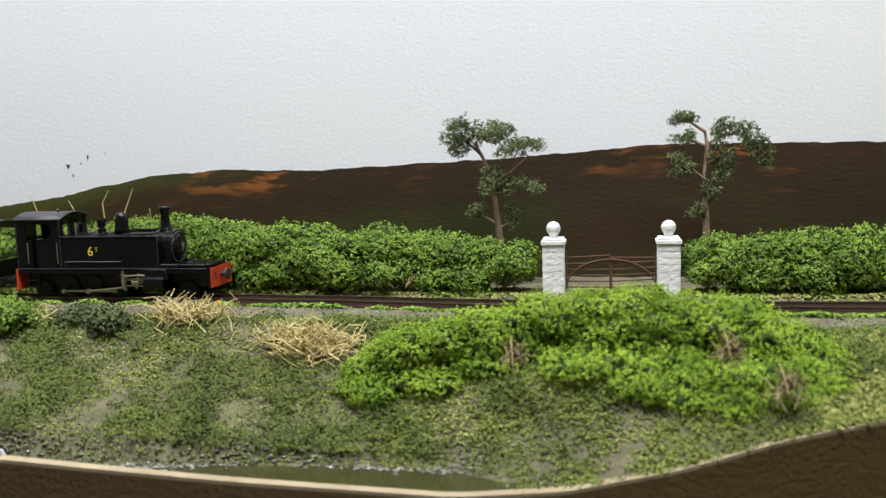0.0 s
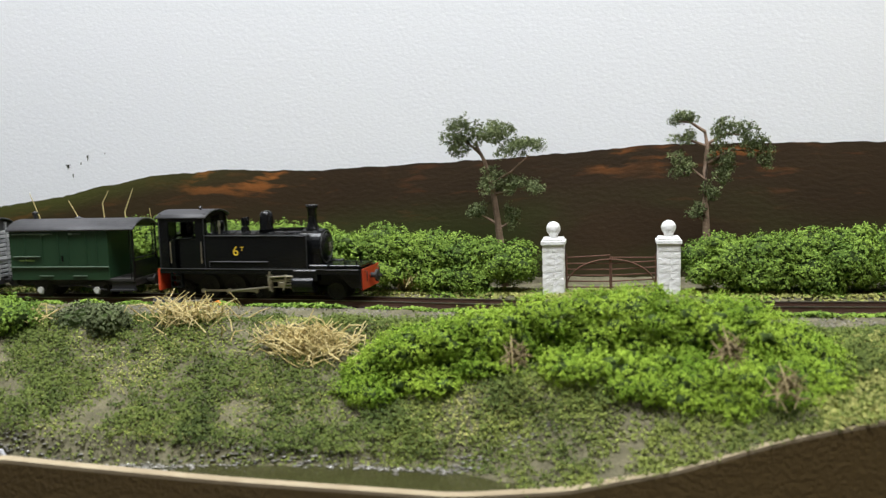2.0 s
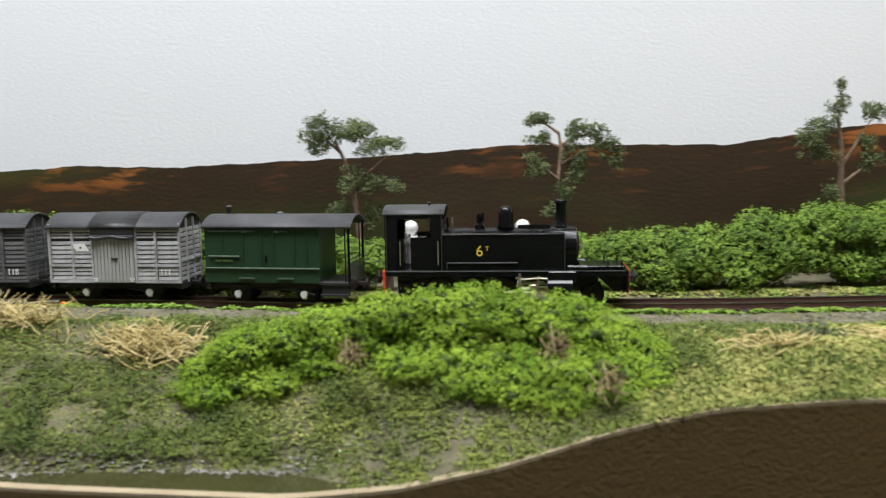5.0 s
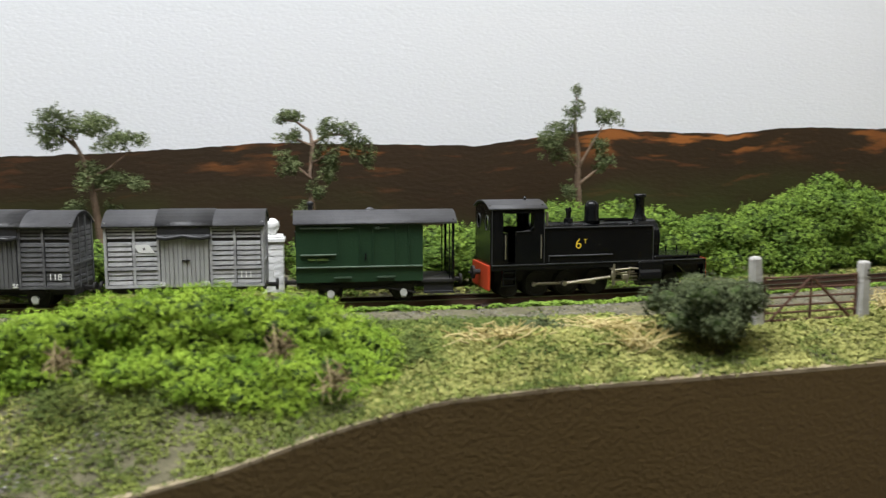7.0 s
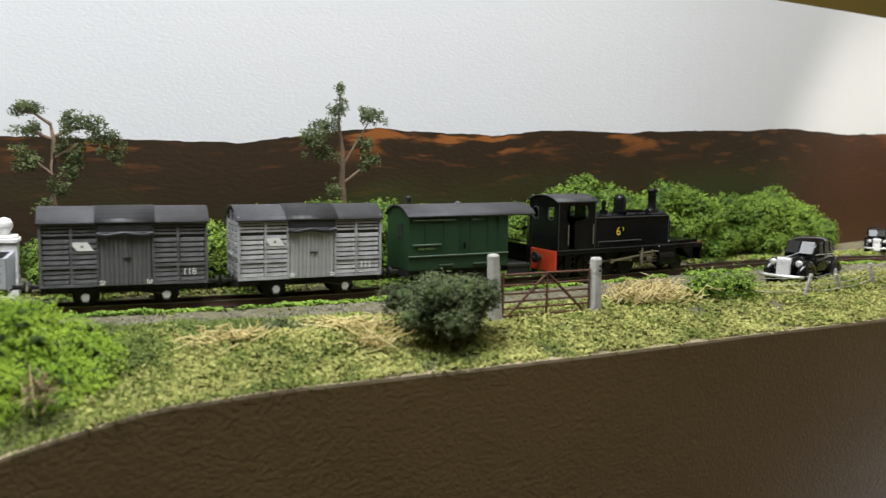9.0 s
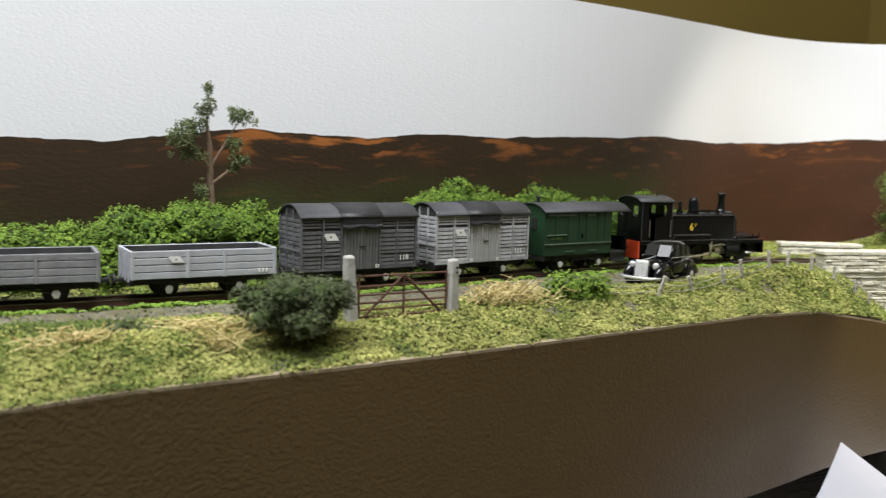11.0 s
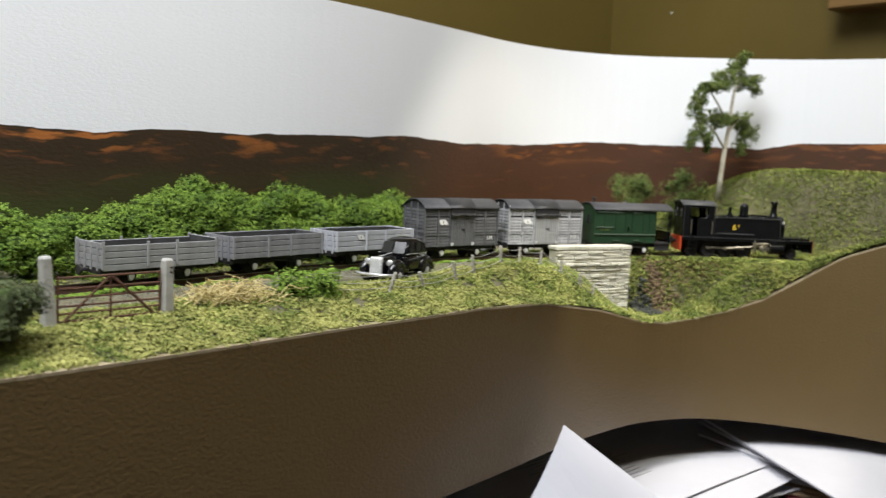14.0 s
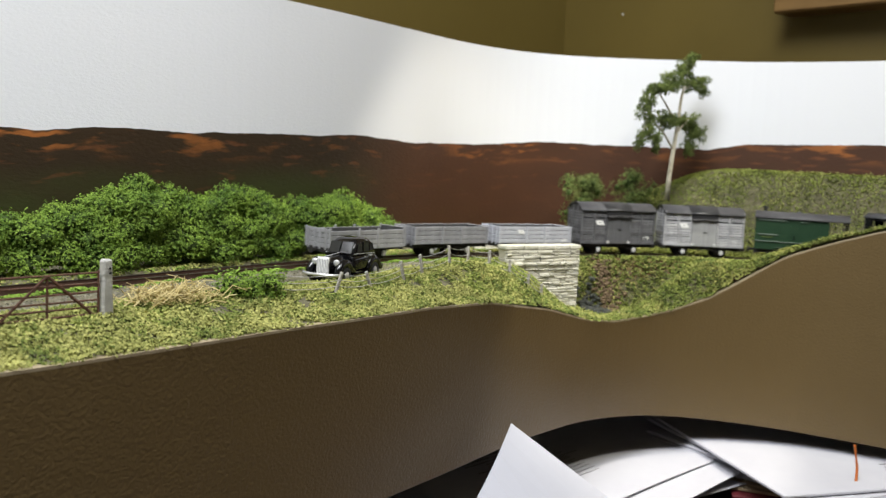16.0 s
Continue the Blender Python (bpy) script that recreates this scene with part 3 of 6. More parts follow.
def hedge_blobs(pts, heights, depth, seed, step=.0052, lump=.0040):
    """A row of clumps along a plan line whose top follows the given heights."""
    rng = random.Random(seed)
    line = smooth_line(pts)
    s = arc_of(line)
    hs = np.linspace(0, s[-1], len(heights))
    out = []
    t = .004
    while t < s[-1] - .004:
        x, y = np.interp(t, s, line[:, 0]), np.interp(t, s, line[:, 1])
        h = float(np.interp(t, hs, heights))
        g = float(ground_z(x, y))
        for row in (0, 1):
            for lev in range(max(1, int((h - g) / .013))):
                rr = rng.uniform(.0036, .0088)
                zz = g + .004 + (h - g - rr - .003) * (lev + .6) / max(1, int((h - g) / .013)) + rng.uniform(-lump, lump)
                lean = .15 * (zz - g)
                out.append(((x + rng.uniform(-.004, .004), y + row * depth * .5 + lean + rng.uniform(-.003, .003), zz), (rr * 1.15, rr * .95, rr * .9)))
        rr = rng.uniform(.0035, .009)
        out.append(((x + rng.uniform(-.003, .003), y + depth * .35 + .12 * (h - g), h - rr * .75 + rng.uniform(-lump, lump)), (rr * 1.2, rr, rr * .85)))
        t += step
    return out


def build_hedges():
    a = hedge_blobs([(-.50, .440), (-.40, .441), (-.30, .441), (-.20, .438), (-.13, .436), (-.079, .437)], [.030, .032, .030, .034, .033, .036, .033, .031, .029, .028, .020], .014, 3)
    shrub("hedge", "dense bright green hedge along the back of the line", "hedge", a, .00060, 2.6e6, M_HEDGE, 11, .72, "hedges")
    b = hedge_blobs([(-.003, .438), (.05, .439), (.10, .442)], [.022, .026, .026, .027, .030], .014, 4)
    shrub("hedge", "dense bright green hedge beside the white gate pillar", "hedge", b, .00060, 2.6e6, M_HEDGE, 12, .72, "hedges")
    c = hedge_blobs([(.095, .443), (.16, .449), (.22, .458), (.30, .474), (.38, .490), (.43, .502), (.465, .510), (.505, .519), (.530, .526)],
                    [.032, .035, .038, .038, .034, .031, .031, .036, .042, .050, .041, .041, .046, .040, .036, .037, .042, .034, .026, .013], .016, 5)
    shrub("hedge", "tall overgrown green hedge rising towards the corner", "hedge", c, .00064, 2.3e6, M_HEDGE, 13, .72, "hedges", out=.0034)


build_hedges()


def build_foreground_bush():
    rng = random.Random(9)
    blobs = []
    prof = [(-.132, .000, -.007), (-.118, .005, -.009), (-.10, .009, -.006), (-.08, .0135, -.001), (-.06, .0185, .001), (-.04, .0205, -.002), (-.02, .0215, -.008), (0, .0185, -.013), (.015, .0135, -.011), (.030, .007, -.006), (.040, .001, -.005)]
    xs, tops, bots = zip(*prof)
    for i in range(620):
        x = rng.uniform(-.130, .038)
        top, bot = np.interp(x, xs, tops), np.interp(x, xs, bots)
        f = rng.random()
        r = rng.uniform(.0020, .0052)
        z = bot + (top - bot) * f - r * .6
        y = .288 + .026 * f + rng.uniform(-.004, .010) - .006 * math.exp(-((x + .005) / .025) ** 2) * (1 - f)
        # low clumps lie back on the slope
        for step in range(int(20 * max(0, 1 - f / .8))):
            if float(ground_z(x, y)) > z - r * .9:
                break
            x, y, z = x * 1.005, y * 1.005, z - .0006
        blobs.append(((x, y, z), (r * 1.2, r, r * .85)))
    return shrub("bush", "large bright green bush with brown gaps", "bush", blobs, .00045, 3.8e6, M_BUSH, 21, .62, out=.0036, wide=.0005, each=9,
                 gaps=((-.001, .2800, .0075, .0036), (.0160, .2790, -.0040, .0044), (-.070, .286, .0030, .003)))


build_foreground_bush()


def build_small_shrubs():
    rng = random.Random(4)
    bl = [((.153 + rng.gauss(0, .0072), .303 + rng.gauss(0, .005), .0135 + rng.uniform(-.005, .006)), (.0055, .005, .0045)) for _ in range(46)]
    shrub("bush", "round grey-green bush beside the concrete gate post", "bush", bl, .00050, 3.4e6, M_GREYLEAF, 31, .72, out=.003)
    bl = [((-.315 + rng.uniform(-.03, .02), .325 + rng.uniform(-.006, .008), .002 + rng.uniform(-.004, .005)), (.010, .008, .007)) for _ in range(10)]
    shrub("bush", "bright green low bush on the stream bank", "bush", bl, .0007, 2.4e6, M_HEDGE, 32, .8)
    bl = [((-.262 + rng.uniform(-.014, .014), .333 + rng.uniform(-.005, .005), .002 + rng.uniform(-.004, .004)), (.008, .007, .006)) for _ in range(8)]
    shrub("bush", "dark grey-green low bush on the bank top", "bush", bl, .0007, 2.4e6, M_GREYLEAF, 33, .8)
    bl = [((.098 + rng.uniform(-.006, .006), .318 + rng.uniform(-.004, .004), .001 + rng.uniform(-.003, .003)), (.005, .005, .0045)) for _ in range(5)]
    shrub("bush", "small dark green bush at the lane side", "bush", bl, .0007, 2.4e6, M_GREYLEAF, 34, .8)
    bl = [((.300 + rng.uniform(-.014, .014), .343 + rng.uniform(-.006, .006), .0055 + rng.uniform(-.006, .006)), (.0050, .0045, .0042)) for _ in range(18)]
    shrub("bush", "leafy green weeds beside the fence end", "bush", bl, .0007, 2.0e6, M_HEDGE, 35, .6, out=.005)
    bl = [((.724 + rng.gauss(0, .010), .512 + rng.gauss(0, .006), .038 + rng.uniform(-.026, .020)), (.0065, .006, .0055)) for _ in range(30)]
    shrub("bush", "green bush with bare stems behind the bridge", "bush", bl, .00075, 1.2e6, M_BIRCH, 36, .5, out=.005, wide=.001)
    bl = [((.760 + rng.gauss(0, .008), .484 + rng.gauss(0, .005), .048 + rng.uniform(-.020, .016)), (.0065, .006, .0055)) for _ in range(20)]
    shrub("bush", "dark green bush below the birch tree", "bush", bl, .00080, 1.1e6, M_BIRCH, 37, .5, out=.005, wide=.001)


build_small_shrubs()


def tree(name, label, base, trunk, limbs, clumps, bark, leafmat, r0, leaf, density, seed, group=""):
    """Trunk points and limbs are offsets from the base; clumps are ellipsoids of leaves at the limb ends."""
    ob = thing(name, label, "tree", group)
    bx, by, bz = base
    bm = B()
    pts = [Vector((bx + x, by + y, bz + z)) for x, y, z in trunk]
    tube(bm, pts, [r0 * (1 - .72 * i / (len(pts) - 1)) for i in range(len(pts))], 9)
    for v in bm.verts:
        v.co += Vector(noise.noise_vector(v.co * 400)) * .0005
    part("trunk", bm, bark, ob, smooth=True)
    rng = random.Random(seed)
    for li in limbs:
        bm = B()
        p = [Vector((bx + x, by + y, bz + z)) for x, y, z in li]
        tube(bm, p, [r0 * .42 * (1 - .7 * i / (len(p) - 1)) for i in range(len(p))], 6)
        part("limb", bm, bark, ob)
    blobs = []
    for (x, y, z, rx, rz) in clumps:
        for _ in range(20):
            k = rng.uniform(.14, .42)
            blobs.append(((bx + x + rng.gauss(0, .45) * rx, by + y + rng.gauss(0, .4) * rx, bz + z + rng.gauss(0, .45) * rz), (rx * k, rx * k * .9, rz * k * 1.1)))
    P, Nn = blob_points(blobs, density / 3, seed, .75, .2)
    P, Nn = puffs(P, Nn, 5, .0019, .0005, seed)
    np.random.seed(seed)
    leaves("crown", P, Nn, leaf, leafmat, ob)
    return ob


def build_trees():
    tree("pine_tree", "model pine with leaning brown trunk and flat grey-green crown", (-.098, .462, -.004), [(0, 0, 0), (-.002, 0, .022), (-.004, 0, .040), (-.0065, 0, .058), (-.010, 0, .070), (-.015, 0, .080)],
         [[(-.003, 0, .036), (-.010, 0, .040), (-.016, 0, .043)], [(-.003, 0, .034), (.004, 0, .038)], [(-.007, 0, .058), (.004, -.003, .064), (.014, 0, .073)], [(-.012, 0, .074), (-.020, 0, .081), (-.027, 0, .083)], [(-.006, 0, .052), (.006, 0, .055), (.014, 0, .056)]],
         [(-.014, 0, .044, .0055, .0035), (.004, 0, .040, .0045, .0055), (.008, 0, .057, .0095, .005), (-.005, 0, .060, .0085, .0055), (.008, 0, .076, .010, .0055), (-.006, 0, .086, .012, .006), (-.020, 0, .085, .0095, .008), (-.024, 0, .079, .006, .004)],
         M_BARK, M_PINE, .0024, .00052, 1.5e6, 41, "scale pines")
    tree("pine_tree", "model pine with upright brown trunk and open layered crown", (.006, .462, -.004), [(0, 0, 0), (0, 0, .025), (-.001, 0, .045), (-.001, 0, .062), (0, 0, .075), (-.001, 0, .083)],
         [[(-.001, 0, .058), (-.008, 0, .064), (-.015, 0, .066)], [(-.001, 0, .075), (-.008, 0, .078), (-.014, 0, .078)], [(0, 0, .076), (.009, 0, .081), (.016, 0, .080)], [(0, 0, .066), (.012, 0, .073), (.027, 0, .071)], [(-.001, 0, .082), (-.008, 0, .087), (-.015, 0, .088)]],
         [(-.014, 0, .066, .0065, .0055), (-.010, 0, .079, .006, .003), (.010, 0, .083, .010, .0055), (-.011, 0, .089, .008, .003), (.006, 0, .069, .006, .008), (.009, 0, .060, .005, .005), (.024, 0, .075, .007, .006), (.028, 0, .068, .004, .005), (.002, 0, .052, .0045, .004), (-.005, 0, .042, .004, .004)],
         M_BARK, M_PINE, .0024, .00052, 1.5e6, 42, "scale pines")
    tree("pine_tree", "model tree with forked reddish trunk and ragged crown", (.151, .470, -.004), [(0, 0, 0), (-.001, 0, .03), (-.003, 0, .055), (-.003, 0, .072), (-.005, 0, .086), (-.004, 0, .101)],
         [[(-.002, 0, .060), (-.010, 0, .072), (-.020, 0, .080)], [(-.002, 0, .064), (.005, 0, .076), (.011, 0, .086)], [(-.002, 0, .054), (.008, 0, .062), (.012, 0, .066)], [(-.001, 0, .048), (-.006, 0, .052)]],
         [(-.019, 0, .077, .007, .006), (-.012, 0, .083, .007, .006), (.012, 0, .090, .0065, .005), (.011, 0, .066, .0065, .006), (.009, 0, .076, .006, .004), (-.013, 0, .070, .006, .005), (-.006, 0, .094, .0045, .006), (-.004, 0, .104, .002, .003), (-.007, 0, .051, .005, .004)],
         M_BARK, M_PINE, .0023, .00052, 1.4e6, 43, "scale pines")
    tree("birch_tree", "tall model birch with pale trunk and drooping crown", (.775, .452, .045), [(0, 0, 0), (.001, 0, .02), (.004, 0, .045), (.008, 0, .068), (.010, 0, .09), (.018, 0, .118)],
         [[(.004, 0, .045), (-.015, 0, .062), (-.035, 0, .070), (-.042, 0, .060)], [(.008, 0, .066), (-.010, 0, .083), (-.028, 0, .098), (-.032, 0, .085)], [(.006, 0, .060), (.025, 0, .075), (.036, 0, .070)], [(.012, 0, .10), (.028, 0, .106), (.042, 0, .100)]],
         [(-.038, 0, .082, .009, .016), (-.034, 0, .060, .008, .012), (-.046, 0, .052, .006, .008), (-.024, 0, .098, .012, .006), (.018, 0, .118, .010, .010), (.022, 0, .128, .006, .005), (.0, 0, .105, .014, .008), (.030, 0, .106, .012, .006), (.043, 0, .101, .005, .006), (.034, 0, .064, .009, .012), (.018, 0, .072, .012, .006), (-.010, 0, .070, .010, .007), (.028, 0, .048, .006, .008), (-.022, 0, .048, .005, .009)],
         M_BIRCHBARK, M_BIRCH, .0026, .0007, 1.2e6, 44)


build_trees()


def scatter(name, label, n, seed, material, size, s0, s1, d0, d1, front=True, rough=55, lo=-.3, lift=.0016, each=1, wide=.0008):
    """Flock tufts strewn over a stretch of the plan: s0 to s1 along the front edge; d0 to d1 in shares from
    the edge to the line (front), or in metres from the line (not front). lo: how patchy it lies."""
    rng = np.random.RandomState(seed)
    az = np.interp(rng.uniform(s0, s1, n), S_FRONT, AZ_F)
    rf, rt, rb = np.interp(az, AZ_F, R_F), np.interp(az, AZ_T, R_T), np.interp(az, AZ_B, R_B)
    u = rng.uniform(d0, d1, n)
    r = rf + .001 + (rt - .0145 - rf) * u if front else rt + u
    k = r < rb - .001
    az, r = az[k], r[k]
    x, y = HUB[0] + r * np.sin(az), HUB[1] + r * np.cos(az)
    f = np.array([noise.noise((p * rough + seed, q * rough, seed)) for p, q in zip(x, y)])
    k = f + rng.normal(0, .12, len(f)) > lo
    x, y, f = x[k], y[k], f[k]
    z = ground_z(x, y) + rng.uniform(0, 1, len(x)) * lift * np.clip(.55 + f, .15, 1.2)
    if each > 1:
        x, y, z = np.repeat(x, each), np.repeat(y, each), np.repeat(z, each)
        x, y = x + rng.normal(0, wide, len(x)), y + rng.normal(0, wide, len(x))
        z = np.maximum(z + np.abs(rng.normal(0, wide * .8, len(x))), ground_z(x, y))
    np.random.seed(seed)
    ob = leaves(name, np.stack([x, y, z], 1), np.tile((0, -.35, .8), (len(x), 1)), size, material, None, .8, .5)
    tagged(ob, label, "grass", kind="stuff")


def build_turf():
    scatter("turf", "mossy green flock on the stream bank", 32000, 51, M_TURFD, .00050, .35, 1.10, .17, .66, True, 38, -.04, .0030, 9, .0011)
    scatter("turf", "thin yellow-green flock on the stream bank", 120000, 52, M_TURF, .00055, .35, 1.14, .10, .68, True, 46, -.50, .0012)
    scatter("turf", "pale dry flock on the stream bank", 60000, 59, M_TURFY, .00050, .35, 1.12, .18, .66, True, 33, .08, .0010)
    scatter("turf", "mossy flock at the end of the stream", 7000, 64, M_TURF, .00050, .90, 1.12, .0, .30, True, 50, -.15, .0012, 7)
    scatter("turf", "pale yellow-green flock grass along the front edge", 19000, 53, M_TURFY, .00062, 1.03, 1.50, .0, .50, True, 60, -.32, .0022, 8)
    scatter("turf", "deeper green flock among the pale grass", 15000, 54, M_TURF, .00055, 1.0, 1.52, .0, .54, True, 70, -.05, .0020, 8)
    scatter("turf", "green flock grass on the embankment beside the bridge", 17000, 55, M_TURF, .00078, 1.45, 2.05, .0, .86, True, 60, -3, .0016, 8, .0010)
    scatter("turf", "pale flock grass on the embankment beside the bridge", 11000, 60, M_TURFY, .00062, 1.45, 2.05, .0, .80, True, 60, -.10, .0022, 8, .0010)
    scatter("turf", "green flock grass on the bank at the corner", 170000, 61, M_BANK, .0009, 1.50, 2.10, .022, .13, False, 40, -3, .0012)
    scatter("turf", "pale flock grass on the bank at the corner", 5000, 62, M_TURFY, .0007, 1.50, 2.10, .028, .13, False, 30, .20, .0016, 7)
    scatter("ballast", "reddish brown grit spilled beside the sleepers", 30000, 65, mat("brown_grit", (.20, .10, .05), (.34, .20, .11), 80, .95, 0, island=.5), .0007, 1.60, 2.05, -.034, -.0125, False, 50, -.35, .0006)
    scatter("turf", "green weedy verge beside the sleepers", 50000, 56, M_HEDGE, .0008, .40, 1.50, -.028, -.0160, False, 80, -.18, .0022)
    scatter("turf", "thin yellow-green verge behind the line", 80000, 57, M_TURFY, .0008, .40, 1.70, .0135, .045, False, 60, -.15)
    scatter("turf", "green moss behind the line", 40000, 63, M_HEDGE, .0008, .40, 1.60, .0135, .035, False, 60, .05)
    scatter("grit", "loose grey grit on the lane", 60000, 66, mat("lane_grit", (.09, .085, .06), (.30, .28, .22), 90, .95, 0, island=.9), .0005, .40, 1.50, -.10, -.024, False, 60, -.5, .0003)
    scatter("turf", "stray weeds on the gravel lane", 9000, 58, M_TURF, .0007, .40, 1.45, -.09, -.028, False, 50, .22)


build_turf()


def build_ravine_bed():
    """Dark wet stones and bare brown earth where the stream comes out from under the bridge."""
    rng = random.Random(15)
    for name, label, m, cx, cy, w, d, n, k0, k1 in (("stream_stones", "dark wet stones in the stream bed below the bridge", mat("dark_wet_stone", (.012, .014, .012), (.07, .075, .065), 220, .35, .6, 900), .6310, .409, .0060, .006, 170, .0012, .0030),
                                                    ("earth_patch", "bare reddish brown earth on the stream bank", mat("brown_earth", (.075, .050, .026), (.16, .11, .06), 160, .95, .6, 900), .6530, .4155, .0050, .004, 200, .0012, .0024)):
        bm = B()
        for _ in range(n):
            x, y, k = cx + rng.gauss(0, w), cy + rng.gauss(0, d), rng.uniform(k0, k1)
            bmesh.ops.create_icosphere(bm, subdivisions=1, radius=1, matrix=Matrix.Translation((x, y, float(ground_z(x, y)) + k * .9)) @ Matrix.Rotation(rng.uniform(0, 3), 4, "Z") @ Matrix.Diagonal((k * 1.4, k, k * .7, 1)))
        single(name, bm, m, label, "stones" if name == "stream_stones" else "earth", kind="stuff")


build_ravine_bed()


def build_straw():
    rng = random.Random(77)

    def clump(label, cx, cy, w, dpt, h, n):
        bm = B()
        for _ in range(n):
            x, y = cx + rng.gauss(0, w * .45), cy + rng.gauss(0, dpt * .45)
            z = float(ground_z(x, y)) + rng.uniform(.0, h * .6)
            a = rng.uniform(0, 2 * math.pi)
            ln_ = rng.uniform(.008, .017)
            k = rng.uniform(-1, 1)
            p = [Vector((x, y, z)), Vector((x + math.cos(a) * ln_ * .4, y + math.sin(a) * ln_ * .3, z + rng.uniform(.2, 1) * h * .6)), Vector((x + math.cos(a + k) * ln_ * .8, y + math.sin(a + k) * ln_ * .5, z + rng.uniform(-.1, .9) * h))]
            tube(bm, p, [.00032, .00026, .00014], 4)
        return single("straw_clump", bm, M_STRAW, label, "dry grass", "straw clumps")

    clump("tangle of dry straw-coloured grass on the bank top", -.218, .335, .022, .008, .010, 150)
    clump("tangle of dry straw-coloured grass beside the big bush", -.158, .322, .022, .007, .009, 300)
    clump("small tuft of dry straw-coloured grass", -.292, .330, .008, .006, .007, 45)
    clump("low heap of dry straw-coloured grass by the lane", .118, .318, .018, .007, .004, 90)
    clump("brown dry grass tuft by the lane", .076, .310, .012, .006, .006, 60)
    clump("tangle of dry straw stalks beside the concrete post", .258, .338, .022, .008, .009, 230)
    clump("dry straw tuft beside the grey-green bush", .124, .300, .006, .005, .010, 40)
    clump("dry twigs in the hedge top", -.145, .440, .007, .004, .012, 60)
    bm = B()
    for x, h in ((-.395, .034), (-.372, .040), (-.345, .036), (-.325, .048), (-.312, .043), (-.352, .030), (-.30, .038)):
        tube(bm, [(x, .448, .01), (x + rng.uniform(-.004, .004), .448, h), (x + rng.uniform(-.008, .008), .447, h + rng.uniform(.006, .016))], [.0005, .0004, .0002], 5)
    single("dry_stalks", bm, M_STRAW, "bare dry stalks standing behind the hedge", "dry grass")


build_straw()

# stream: glossy sheet with a wet glinting margin
def build_stream():
    s = np.arange(.30, .945, .006)
    f0, f1, verts, faces = .006, .0, [], []
    for t in s:
        x, y = np.interp(t, S_FRONT, FRONT[:, 0]), np.interp(t, S_FRONT, FRONT[:, 1])
        az, rf = math.atan2(x - HUB[0], y - HUB[1]), math.hypot(x - HUB[0], y - HUB[1])
        rt = np.interp(az, AZ_T, R_T)
        wide = .20 * (rt - .024 - rf)
        for k in range(7):
            r = rf + .0048 + wide * k / 6
            verts.append((HUB[0] + r * math.sin(az), HUB[1] + r * math.cos(az), -.0345))
    for i in range(len(s) - 1):
        for k in range(6):
            faces.append((i * 7 + k, i * 7 + k + 1, i * 7 + k + 8, i * 7 + k + 7))
    me = bpy.data.meshes.new("water")
    me.from_pydata(verts, [], faces)
    me.materials.append(M_WATER)
    tagged(new("water", me), "still dark olive stream water with a gloss surface", "water", kind="structure")
    # pale glossy beads added to make the varnish glints at the margin
    rng = random.Random(5)
    bm = B()
    for i in range(1500):
        t = rng.uniform(.45, .955)
        x, y = np.interp(t, S_FRONT, FRONT[:, 0]), np.interp(t, S_FRONT, FRONT[:, 1])
        az, rf = math.atan2(x - HUB[0], y - HUB[1]), math.hypot(x - HUB[0], y - HUB[1])
        rt = np.interp(az, AZ_T, R_T)
        r = rf + .0048 + (rt - .024 - rf) * (.138 + .020 * math.sin(t * 60) + rng.gauss(0, .011))
        px, py = HUB[0] + r * math.sin(az), HUB[1] + r * math.cos(az)
        k = rng.uniform(.00025, .0009)
        bmesh.ops.create_icosphere(bm, subdivisions=1, radius=1, matrix=Matrix.Translation((px, py, max(-.0343, float(ground_z(px, py))))) @ Matrix.Diagonal((k * 1.5, k, k * .45, 1)))
    single("wet_stones", bm, M_WET, "glossy beads added for the glints along the stream margin", "grit", kind="stuff", smooth=True)


build_stream()


# ---------------------------------------------------------------- railway track
def build_track():
    track = thing("railway_track", "narrow gauge track with rusty rails on brown sleepers", "track")
    for side in (-1, 1):
        q, ln = resample(offset_line(TRACK, .0062 * side), .1, S_TRACK[-1] - .05, .006)
        for nm, w, z0, z1, m in (("rail", .0006, -.0026, -.0003, M_RUSTRAIL), ("rail_foot", .0018, -.0030, -.0025, M_RUSTRAIL), ("rail_head", .00095, -.0004, 0, M_RAILTOP)):
            bm = B()
            ribbon(bm, offset_line(ln, w / 2), np.full(len(q), z0), np.full(len(q), z1), w)
            part(nm, bm, m, track)
    bm = B()
    box(bm, 0, 0, -.0040, .0042, .0235, .0020, .0003)
    for s_ in (-1, 1):
        for o in (-.0014, .0014):
            box(bm, 0, s_ * .0062 + o, -.0028, .0020, .0010, .0007)
    me = finish("sleeper", bm, M_SLEEPER)
    rng = random.Random(2)
    for s in np.arange(.50, 2.28, .0085):
        ob = new("sleeper", me)
        ob.parent = track
        ob.matrix_basis = on_track(float(s) + rng.uniform(-.0003, .0003), .004) @ pose(0, rng.uniform(-.0004, .0004), rng.uniform(-.0003, .0002), 0, 0, rng.uniform(-1.5, 1.5))
    # strip of brown ballast shoulder
    q, ln = resample(TRACK, .4, S_TRACK[-1] - .05, .008)
    bm = B()
    ribbon(bm, offset_line(ln, .0103), np.full(len(q), -.0090), np.full(len(q), -.0056), .0206)
    ob = part("ballast", bm, mat("ballast_grit", (.12, .080, .050), (.27, .19, .125), 120, .95, .9, 1500, fine=.9), track)


build_track()

# ---------------------------------------------------------------- rolling stock: x ahead, y left, z up from the rail tops
SPIN = []      # turning parts: object, place in its thing, wheel radius, rod?


